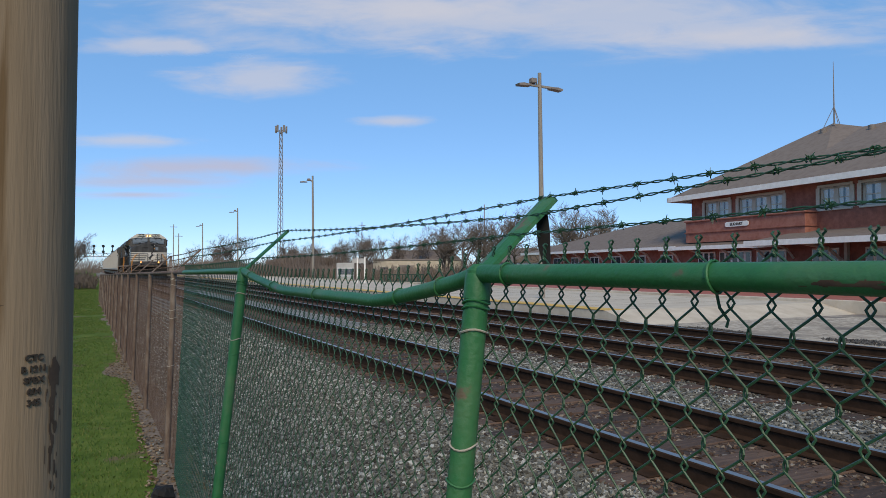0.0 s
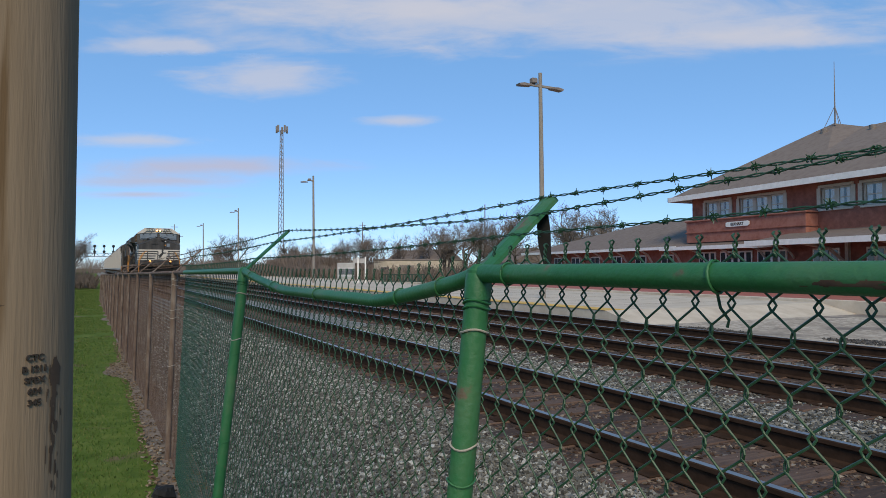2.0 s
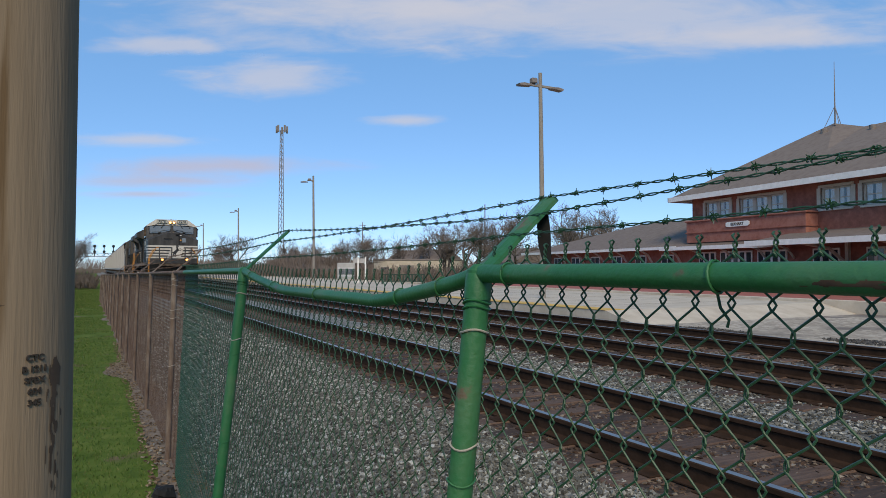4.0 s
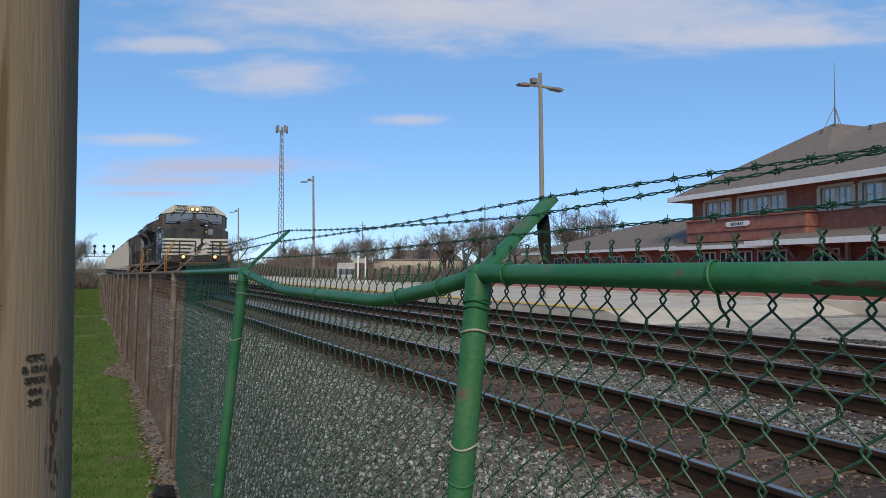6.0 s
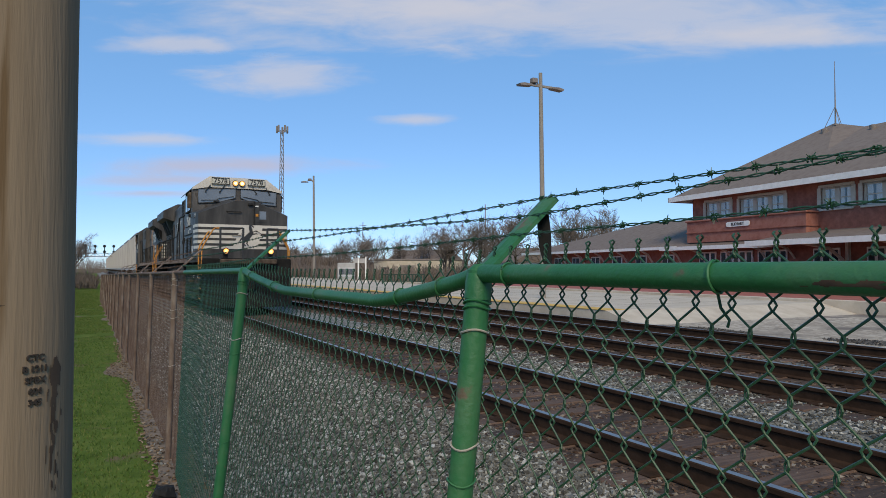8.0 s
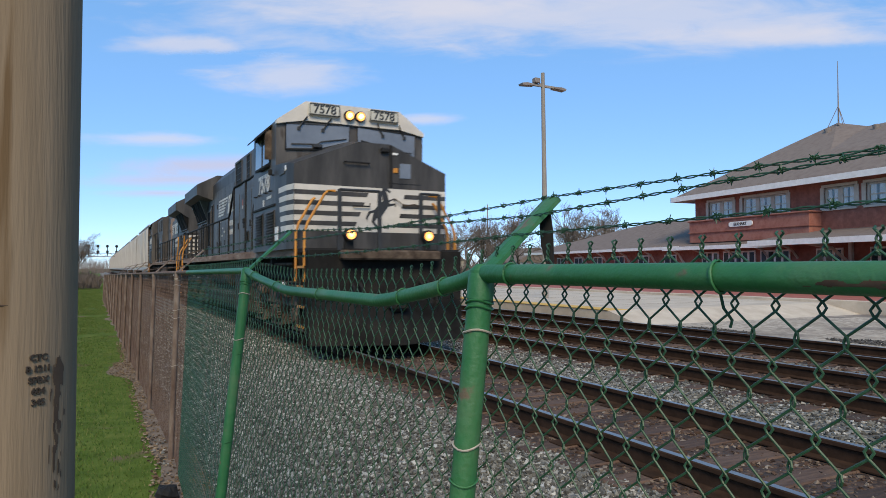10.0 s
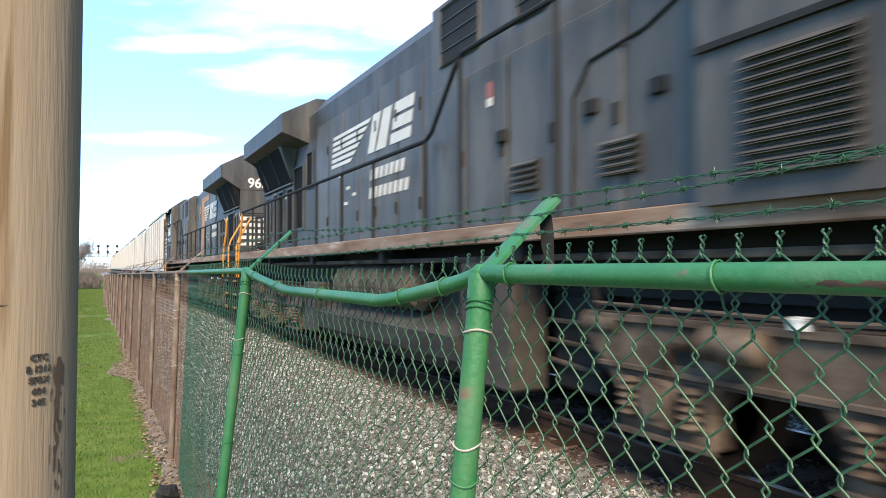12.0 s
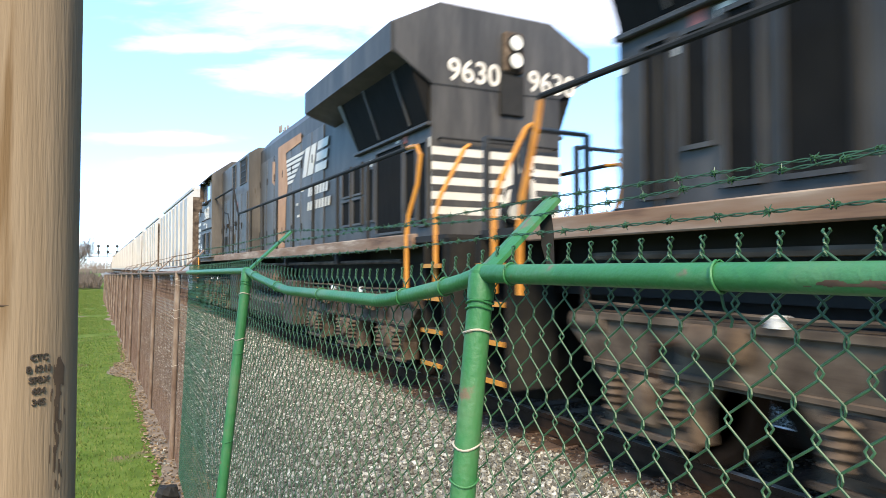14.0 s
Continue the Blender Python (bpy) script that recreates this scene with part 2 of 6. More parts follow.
# ---- ground, one sheet to the horizon, stepped up to the trackbed ----
def ground():
    g = Shape()
    xs = [-3000, -60, -8, -1, 0.5, 0.9, 1.3, 3.0, 15.6, 3000]
    zs = [0, 0, 0, 0, 0.02, 0.03, 0.03, 0.03, 0.03, 0.3]
    ys = [-400, -20, 0, 5, 15, 40, 100, 300, 4500]
    v = [(x, y, z) for y in ys for x, z in zip(xs, zs)]
    n = len(xs)
    f = [(j * n + i, j * n + i + 1, (j + 1) * n + i + 1, (j + 1) * n + i) for j in range(len(ys) - 1) for i in range(n - 1)]
    setting("ground", g.add(v, f), GRASS, "short green lawn with worn bare patches", "ground")
    b = Shape().prism([(1.0, 0.02), (1.25, 0.08), (2.0, 0.3), (3.1, 0.575), (6.3, 0.575), (6.7, 0.54), (7.0, 0.575), (13.2, 0.575), (13.6, 0.56), (13.6, 0.02)], "y", -30, 420)
    setting("ballast_bed", b, BALLAST, "grey crushed stone ballast under the tracks", "ballast")


TRACK_DIRT = pebbles("brown_track_grit", [(0.026, 0.015, 0.01), (0.058, 0.033, 0.021), (0.11, 0.07, 0.048)], 24, 0.8)


def rail_shape(length):
    h = 0.18
    prof = [(-0.07, 0), (0.07, 0), (0.07, 0.012), (0.012, 0.03), (0.01, 0.13), (0.036, 0.142), (0.036, 0.172), (0.028, h), (-0.028, h), (-0.036, 0.172),
            (-0.036, 0.142), (-0.01, 0.13), (-0.012, 0.03), (-0.07, 0.012)]
    return Shape().prism(prof, "y", 0, length)


def tracks():
    tie = Shape().box(-1.3, 1.3, -0.115, 0.115, -0.17, 0.0, 0.012).mesh("tie", TIE_WOOD)
    plate = Shape().box(-0.19, 0.19, -0.1, 0.1, 0.0, 0.014, 0.004).mesh("tie_plate", RAIL_SIDE)
    far = Shape()
    for k, x in enumerate(TRACKS):
        tr = thing("railway_track", "steel rails on creosoted wooden ties in ballast", "railway track", "parallel tracks", "structure")
        for side in (-0.7525, 0.7525):
            rail = part("rail", rail_shape(440), RAIL_SIDE, tr, at=pose(x + side, -20, RAIL_Z - 0.18))
            part("rail_head", Shape().box(-0.03, 0.03, 0, 440, 0.1795, 0.1815), RAIL_TOP, rail, "shiny worn running surface")
        count = 0
        y = -2.0
        while y < 150:
            jit = random.uniform(-0.03, 0.03)
            if y < 40:
                t = part("tie", tie, TIE_WOOD, tr, at=pose(x + random.uniform(-0.05, 0.05), y + jit, RAIL_Z - 0.178, 0, 0, random.uniform(-1, 1)))
                for side in (-0.7525, 0.7525):
                    if k < 2 and y < 25:
                        part("tie_plate", plate, RAIL_SIDE, t, at=pose(side, 0, 0))
            else:
                far.box(x - 1.3, x + 1.3, y - 0.115, y + 0.115, RAIL_Z - 0.3, RAIL_Z - 0.178)
            y += 0.54
        setting("track_dirt", Shape().box(x - 1.12, x + 1.12, -20, 420, 0.5, 0.58), TRACK_DIRT, "brown oily grit between the rails", "grit")
    tagged(part("distant_ties", far, TIE_WOOD), "rows of creosoted wooden ties running into the distance", "railway ties", kind="stuff")


ground()
tracks()

# ---- fence ----
POST_Y = [1.51, 4.45, 8.3, 11.4, 14.4, 17.4, 20.3, 23.4, 26.4, 29.4, 32.4, 35.4, 38.4, 41.4, 44.4, 47.4, 50.4]
TOP = 2.205


def fence_x(y):
    return 0.907 - 0.00995 * y


def lean(y):
    return 0.105 if y < 4.5 else max(0.025, 0.105 - 0.08 * (y - 4.5) / 3.8)


def rail_sag(y):
    """The top rail's drop between its first two posts, where it was bent down."""
    if not 1.51 < y < 4.45:
        return 0.0
    u = (y - 1.51) / 2.94
    return 0.098 * min(1, u / 0.22, (1 - u) / 0.35) ** 0.8


def drop(y):
    """The ground and the fence fall away slightly towards the far end."""
    return 0.0085 * max(0.0, y - 4.5)


def on_fence(y, z, off=0.0):
    return Vector((fence_x(y) + off - lean(y) * (TOP - z), y, z - drop(y) * z / TOP))


def chain_link(y0, y1, r, sides, twisted):
    s = Shape()
    pitch, h = 0.037, 0.093
    n = int((y1 - y0) / pitch)
    for i in range(n):
        yc = y0 + (i + 0.5) * pitch
        # the top edge sags less than the bent rail and stands over it; every other wire ends in the twisted tips
        top = TOP - 0.015 - 0.6 * rail_sag(yc)
        pts = [on_fence(yc + (1 if i % 2 == 0 else -1) * pitch / 2, top + 0.036, 0.034)] if twisted else []
        k = 0
        z = top
        while z > 0.04:
            sgn = 1 if (k + i) % 2 else -1
            d = pitch / 2 + (0.005 if sides > 3 else 0.0015)
            # each crossing is a short hook round the neighbouring wire
            if sides > 3:
                pts.append(on_fence(yc + sgn * (d - 0.0032), z + 0.0075, 0.034 + r * 0.2 * sgn))
                pts.append(on_fence(yc + sgn * d, z, 0.034 + r * 1.2 * (1 if i % 2 else -1)))
                pts.append(on_fence(yc + sgn * (d - 0.0032), z - 0.0075, 0.034 - r * 0.2 * sgn))
            else:
                pts.append(on_fence(yc + sgn * d, z, 0.034))
            z -= h / 2
            k += 1
        s.pipe(pts, r, sides, False)
        if twisted and i % 2 == 0:
            for ph in (0, math.pi):
                tip = []
                for q in range(13):
                    u = q / 12
                    c = ph + u * 10
                    rad = 0.0029 if q < 11 else 0.0029 + 0.003 * (q - 10)
                    tip.append(on_fence(yc + pitch / 2 + rad * math.cos(c), top + 0.028 + u * 0.04, 0.034 + rad * math.sin(c)))
                s.pipe(tip, r * 0.9, sides, True)
    return s


def barbed(anchors, seed):
    """A two-strand barbed wire through anchors, with a barb each hand's width."""
    rnd = random.Random(seed)
    s = Shape()
    pts = [Vector(p) for p in anchors]
    for a, b in zip(pts, pts[1:]):
        length = (b - a).length
        near = max(a.y, 0) < 9
        n = int(length / 0.012) if near else int(length / 0.3)
        sag = 0.012 * length / 3
        base = [a.lerp(b, k / n) - Vector((0, 0, 4 * sag * (k / n) * (1 - k / n))) for k in range(n + 1)]
        if not near:
            s.pipe(base, 0.0025, 4, False)
        else:
            for ph in (0, math.pi):
                s.pipe([p + Vector((math.cos(ph + k * 0.9) * 0.0024, 0, math.sin(ph + k * 0.9) * 0.0024)) for k, p in enumerate(base)], 0.0016, 5, False)
        d = rnd.uniform(0.02, 0.1)
        while d < length:
            p = a.lerp(b, d / length) - Vector((0, 0, 4 * sag * (d / length) * (1 - d / length)))
            along = (b - a).normalized()
            if near:
                s.pipe([p + along * (q - 6) * 0.0012 + Vector((math.cos(q), 0, math.sin(q))) * 0.0055 for q in range(13)], 0.0015, 4)
            for q in range(4):
                c = rnd.uniform(0, 6.28)
                tilt = rnd.uniform(-0.6, 0.6)
                way = Vector((math.cos(c), tilt, math.sin(c))).normalized()
                s.pipe([p + way * 0.002, p + way * 0.014], [0.0016, 0.0007], 4)
            d += rnd.uniform(0.095, 0.125)
    return s


def arm_tip(y, u):
    """A point at the share u of the slanted arm of the post at y."""
    big = 0.22 if y < 2 else 0.28
    return Vector((fence_x(y) + 0.005 + big * u, y, TOP - 0.017 - drop(y) + (0.2 if y < 2 else 0.26) * u))


CREAM_WIRE = material("bare_wire", [(0.3, 0.27, 0.22), (0.42, 0.38, 0.32)], 0.6, scale=20)


RUST_DARK = material("bare_dark_rust", [(0.04, 0.02, 0.014), (0.08, 0.04, 0.026), (0.12, 0.07, 0.045)], 0.9, scale=18)


def fence():
    fe = thing("chain_link_fence", "leaning green chain-link fence with barbed wire arms and bent top rail", "fence")
    for i, y in enumerate(POST_Y):
        green = i < 2
        m = GREEN if green else POST_RUST
        r = 0.033 if i < 3 else 0.03
        foot, head = on_fence(y, -0.05), on_fence(y, TOP - 0.012)
        post = part("post", Shape().pipe([foot, foot.lerp(head, 0.5), head], r, 16), m, fe,
                    "green painted steel post" if green else "rusty steel post")
        if i < 9:
            arm = Shape()
            a, b = arm_tip(y, -0.04), arm_tip(y, 1.0)
            side, up = Vector((0, 1, 0)), (b - a).cross(Vector((0, 1, 0))).normalized()
            ws = 0.036
            v = []
            for p, w in ((a, 0.036), (a.lerp(b, 0.3), ws), (b, ws)):
                v += [p - side * w - up * 0.004, p + side * w - up * 0.004, p + side * w + up * 0.008, p + up * 0.014, p - side * w + up * 0.008]
            f = [(0, 1, 2, 3, 4), (14, 13, 12, 11, 10)]
            for k in (0, 5):
                f += [(k + q, k + (q + 1) % 5, k + 5 + (q + 1) % 5, k + 5 + q) for q in range(5)]
            arm.add(v, f)
            part("barbed_wire_arm", arm, m, post)
            cap = Shape().pipe([on_fence(y, TOP - 0.085), on_fence(y, TOP - 0.03), on_fence(y, TOP - 0.008), on_fence(y, TOP + 0.006)], [r + 0.0025, r + 0.0025, r * 0.92, r * 0.5], 16)
            part("post_cap", cap, m, post)
        if i < 3:
            for z in (TOP - 0.09, TOP - 0.105, TOP - 0.165, TOP - 0.455, TOP - 0.545, TOP - 1.1):
                ring = [on_fence(y, z) + Vector((math.cos(q) * (r + 0.003), math.sin(q) * (r + 0.003), 0.006 * math.sin(q * 2 + z * 9))) for q in [k * math.pi / 8 for k in range(17)]]
                part("wire_tie", Shape().pipe(ring, 0.0028, 5), GREEN if i < 2 and z not in (TOP - 0.165, TOP - 0.455) else CREAM_WIRE, post)
    # top rail, span by span
    def rail_points(y0, y1, n):
        return [on_fence(y0 + (y1 - y0) * k / n, TOP - 0.018 - rail_sag(y0 + (y1 - y0) * k / n)) for k in range(n + 1)]
    top = part("top_rail", Shape().pipe(rail_points(-1.6, 1.51, 6), 0.0235, 18), GREEN, fe)
    part("top_rail", Shape().pipe(rail_points(1.51, 4.45, 30), 0.0225, 16), GREEN, fe, "green top rail bent downwards")
    part("top_rail", Shape().pipe(rail_points(4.45, 7.4, 6), 0.021, 12), GREEN, fe)
    part("top_rail", Shape().pipe(rail_points(7.4, 50.4, 24), 0.021, 10), RUST_STEEL, fe, "rusty top rail")
    for y in (0.765, 1.375, 1.71, 1.99, 2.85, 3.62, 4.2):
        c = on_fence(y, TOP - 0.018 - rail_sag(y))
        ring = [c + Vector((math.cos(q) * 0.0265, 0.006 * math.sin(q + y), math.sin(q) * 0.0265)) for q in [k * math.pi / 9 for k in range(19)]]
        part("wire_tie", Shape().pipe(ring, 0.0028, 6), GREEN, top if y < 1.5 else fe)
    part("mesh", chain_link(-0.5345, 4.45, 0.0022, 6, True), GREEN_WIRE, fe, "green coated diamond wire mesh with twisted top")
    part("mesh", chain_link(4.45, 7.6, 0.0021, 4, True), GREEN_WIRE, fe, "green coated diamond wire mesh with twisted top")
    part("mesh", chain_link(7.6, 26, 0.002, 3, False), RUST_STEEL, fe, "rusty diamond wire mesh")
    part("mesh", chain_link(26, 50.4, 0.0022, 3, False), RUST_STEEL, fe, "rusty diamond wire mesh")
    c = on_fence(0.785, TOP - 0.04)
    part("wire_tail", Shape().pipe([c + Vector((0.026, 0, 0)), c + Vector((0.03, -0.004, -0.03)), c + Vector((0.036, -0.016, -0.05)), c + Vector((0.036, -0.012, -0.062))], 0.0028, 6), GREEN_WIRE, fe)
    rust = Shape()
    for k in range(84):
        for q in range(10):
            if noise.noise((k * 0.09, q * 0.3, 9.0)) + 0.25 * noise.noise((k * 0.5, q * 0.6, 2.0)) > -0.5 + 0.16 * abs(q - 5.5) + 0.9 * max(0, k - 66) / 18:
                pts = []
                for kk, qq in ((k, q), (k + 1, q), (k + 1, q + 1), (k, q + 1)):
                    c = on_fence(0.41 + kk * 0.0025, TOP - 0.018)
                    a = math.pi * (0.99 + 0.02 * qq)
                    pts.append(c + Vector((math.cos(a), 0, math.sin(a))) * 0.0239)
                rust.add(pts, [(0, 1, 2, 3)])
    part("rust_patch", rust, RUST_DARK, top, "dark rust patch with flaked paint")
    strap = Shape().prism([(-0.006, 0.0), (0.028, 0.01), (0.02, -0.1), (0.004, -0.16), (-0.016, -0.15), (-0.014, -0.06)], "x", -0.002, 0.002)
    part("torn_strap", strap, LOCO_DARK, fe, "torn black strap hanging from the arm", at=Matrix.Translation(arm_tip(1.51, 0.93)) @ pose(0, 0.0, -0.01, 0, 0, 35))
    ys = [-1.6] + POST_Y[:9]
    for k, (u, raised) in enumerate(((0.43, 0.06), (0.7, 0.15), (0.97, 0.02))):
        # past the first post the upper two wires change places
        past = (0.25, 0.97, 0.66)[k]
        part("barbed_wire", barbed([arm_tip(y, u if y < 2 else past) + Vector((0, 0, 0.016 + (raised if y < 0 else 0.0))) for y in ys[:4]], k), GREEN_WIRE, fe)
        part("barbed_wire", barbed([arm_tip(y, past) + Vector((0, 0, 0.016)) for y in ys[3:]], k), RUST_STEEL, fe)


fence()


# ---- utility pole beside the camera ----
def text_mesh(body, size, mat, depth=0.004, bold=0.0):
    cu = bpy.data.curves.new("lettering", "FONT")
    cu.body, cu.size, cu.extrude, cu.offset, cu.align_x, cu.align_y = body, size, depth, bold, "CENTER", "CENTER"
    tmp = bpy.data.objects.new("lettering", cu)
    me = bpy.data.meshes.new_from_object(tmp)
    bpy.data.objects.remove(tmp)
    me.materials.clear()
    me.materials.append(mat)
    return me


def utility_pole():
    p = thing("utility_pole", "round treated pine utility pole with burnt stamp and checks", "utility pole", at=pose(-0.194, 1.785, 0))
    rnd = random.Random(4)
    s = Shape()
    n, rows = 48, 60
    v = []
    for j in range(rows + 1):
        z = -0.1 + 9.6 * j / rows
        r = 0.152 - 0.003 * z
        for k in range(n):
            c = 2 * math.pi * k / n
            d = 0.0025 * noise.noise((math.cos(c) * 3, math.sin(c) * 3, z * 0.7)) + 0.0015 * noise.noise((math.cos(c) * 12, math.sin(c) * 12, z * 0.4))
            v.append(((r + d) * math.cos(c) + 0.004 * z, (r + d) * math.sin(c), z))
    f = [(j * n + k, j * n + (k + 1) % n, (j + 1) * n + (k + 1) % n, (j + 1) * n + k) for j in range(rows) for k in range(n)]
    s.add(v, f + [tuple(range(rows * n, rows * n + n))])
    s.smooth = True
    part("shaft", s, POLE_WOOD, p)
    for k in range(4):
        z0 = rnd.uniform(0.8, 3.0)
        c = rnd.uniform(-2.2, -0.6)
        ln = rnd.uniform(0.15, 0.6)
        r = 0.152 - 0.003 * z0 + 0.0012
        part("crack", Shape().pipe([(r * math.cos(c + 0.01 * q) + 0.004 * (z0 + ln * q / 5), r * math.sin(c + 0.01 * q), z0 + ln * q / 5) for q in range(6)],
                                   [0.0003, 0.0006, 0.0008, 0.0007, 0.0005, 0.0003], 5), STAIN, p, "dark drying crack")
    # a dark resin stain running down beside the brand
    st = Shape()
    for j in range(100):
        z = 1.72 + j * 0.003
        for k in range(26):
            c = math.atan2(-1.785, 0.194) + 0.6 + k * 0.0125
            blob = 0.75 - ((k - 13) / 10) ** 2 - ((j - 84) / 13) ** 2
            runs = 0.36 - abs(k - 12) * 0.035 - (84 - j) * 0.002 if j < 84 else -1
            if max(blob, runs) + 0.55 * noise.noise((k * 0.28, j * 0.12, 5.0)) > 0.2:
                r = 0.1482
                q = [(r * math.cos(a) + 0.004 * w, r * math.sin(a), w) for a, w in ((c, z), (c + 0.0126, z), (c + 0.0126, z + 0.00305), (c, z + 0.00305))]
                st.add(q, [(0, 1, 2, 3)])
    scar = math.atan2(-1.785, 0.194) - 0.75
    part("scar", Shape().pipe([(0.1465 * math.cos(scar + 0.08 * q) + 0.0085, 0.1465 * math.sin(scar + 0.08 * q), 2.124 + 0.0006 * (q % 3)) for q in range(11)],
                              [0.0005] + [0.0022] * 9 + [0.0005], 5), STAIN, p, "shallow saw scar")
    part("resin_stain", st, STAIN, p, "dark resin stain")
    # the brand, burnt into the side that faces the path
    face = math.atan2(-1.785, 0.194) + 0.45
    r = 0.1475
    rows = ["CTC", "B 1211", "SPBX", "604", "345"]
    for k, word in enumerate(rows):
        me = text_mesh(word, 0.0185, BURN, 0.002, 0.0005)
        z = 2.012 - k * 0.0235
        part("burnt_stamp", me, BURN, p, "dark burnt brand lettering",
             at=pose(r * math.cos(face) + 0.004 * z, r * math.sin(face), z, 90, 0, math.degrees(face) + 90))


STAIN = material("resin_stain", [(0.05, 0.03, 0.018), (0.085, 0.055, 0.034)], 0.85, scale=20)
BURN = material("burnt_wood", [(0.02, 0.014, 0.01), (0.05, 0.035, 0.025)], 0.9, scale=30)
utility_pole()


# ---- lot, platform and paved forecourt on the far side of the tracks ----
def far_side():
    lot = Shape().box(13.6, 24.0, -60, 14.3, 0.02, 0.6)
    setting("gravel_lot", lot, LOT, "pale compacted gravel lot beside the tracks", "gravel")
    pf = thing("platform", "low pale concrete station platform with yellow edge strip", "platform", kind="structure")
    part("deck", Shape().prism([(14.3, 0.56), (15.8, 0.94), (190, 0.94), (190, 0.3), (14.3, 0.3)], "x", 13.72, 24.0), CONCRETE, pf)
    part("edge_strip", Shape().box(13.7, 14.5, 15.8, 190, 0.941, 0.953), YELLOW, pf, "worn yellow tactile strip")
    for y in range(18, 60, 3):
        part("joint", Shape().box(14.51, 23.9, y - 0.012, y + 0.012, 0.9405, 0.943), EARTH, pf)
    part("kerb", Shape().box(24.0, 24.3, -60, 190, 0.3, 1.06, 0.02), CONCRETE, pf)
    setting("forecourt", Shape().box(24.3, 60, -60, 50, 0.02, 1.0), PAVER, "red paved forecourt along the station", "pavement")
    for k, (x, y) in enumerate(((21.5, 4.6), (21.8, 7.6), (21.6, 10.5), (21.4, 1.4))):
        b = thing("bollard", "thin grey metal bollard on the gravel lot", "bollard", "bollards by the forecourt", at=pose(x, y, 0.6))
        part("tube", Shape().pipe([(0, 0, -0.02), (0, 0, 0.9)], 0.04, 10), GALVANISED, b)
        part("cap", Shape().pipe([(0, 0, 0.9), (0, 0, 0.93), (0, 0, 0.945)], [0.045, 0.045, 0.02], 10), GALVANISED, b)
    c = thing("traffic_cone", "orange traffic cone with a white band on gravel", "traffic cone", at=pose(21.0, 8.0, 0.6))
    part("base", Shape().box(-0.19, 0.19, -0.19, 0.19, 0, 0.03, 0.01), CONE, c)
    part("body", Shape().pipe([(0, 0, 0.03), (0, 0, 0.7)], [0.14, 0.03], 16), CONE, c)
    part("band", Shape().pipe([(0, 0, 0.38), (0, 0, 0.5)], [0.0885, 0.0695], 16), WHITE, c, "white reflective band")


CONE = material("orange_plastic", [(0.6, 0.06, 0.02), (0.7, 0.09, 0.03)], 0.5, scale=5)
far_side()


# ---- station ----
def clear_glass():
    m = bpy.data.materials.new("clear_pane")
    m.use_nodes = True
    n, l = m.node_tree.nodes, m.node_tree.links
    n.remove(n["Principled BSDF"])
    g, t, x = n.new("ShaderNodeBsdfGlossy"), n.new("ShaderNodeBsdfTransparent"), n.new("ShaderNodeMixShader")
    g.inputs["Roughness"].default_value = 0.03
    x.inputs[0].default_value = 0.08
    l.new(t.outputs[0], x.inputs[1])
    l.new(g.outputs[0], x.inputs[2])
    l.new(x.outputs[0], n["Material Output"].inputs[0])
    return m


PANE = clear_glass()


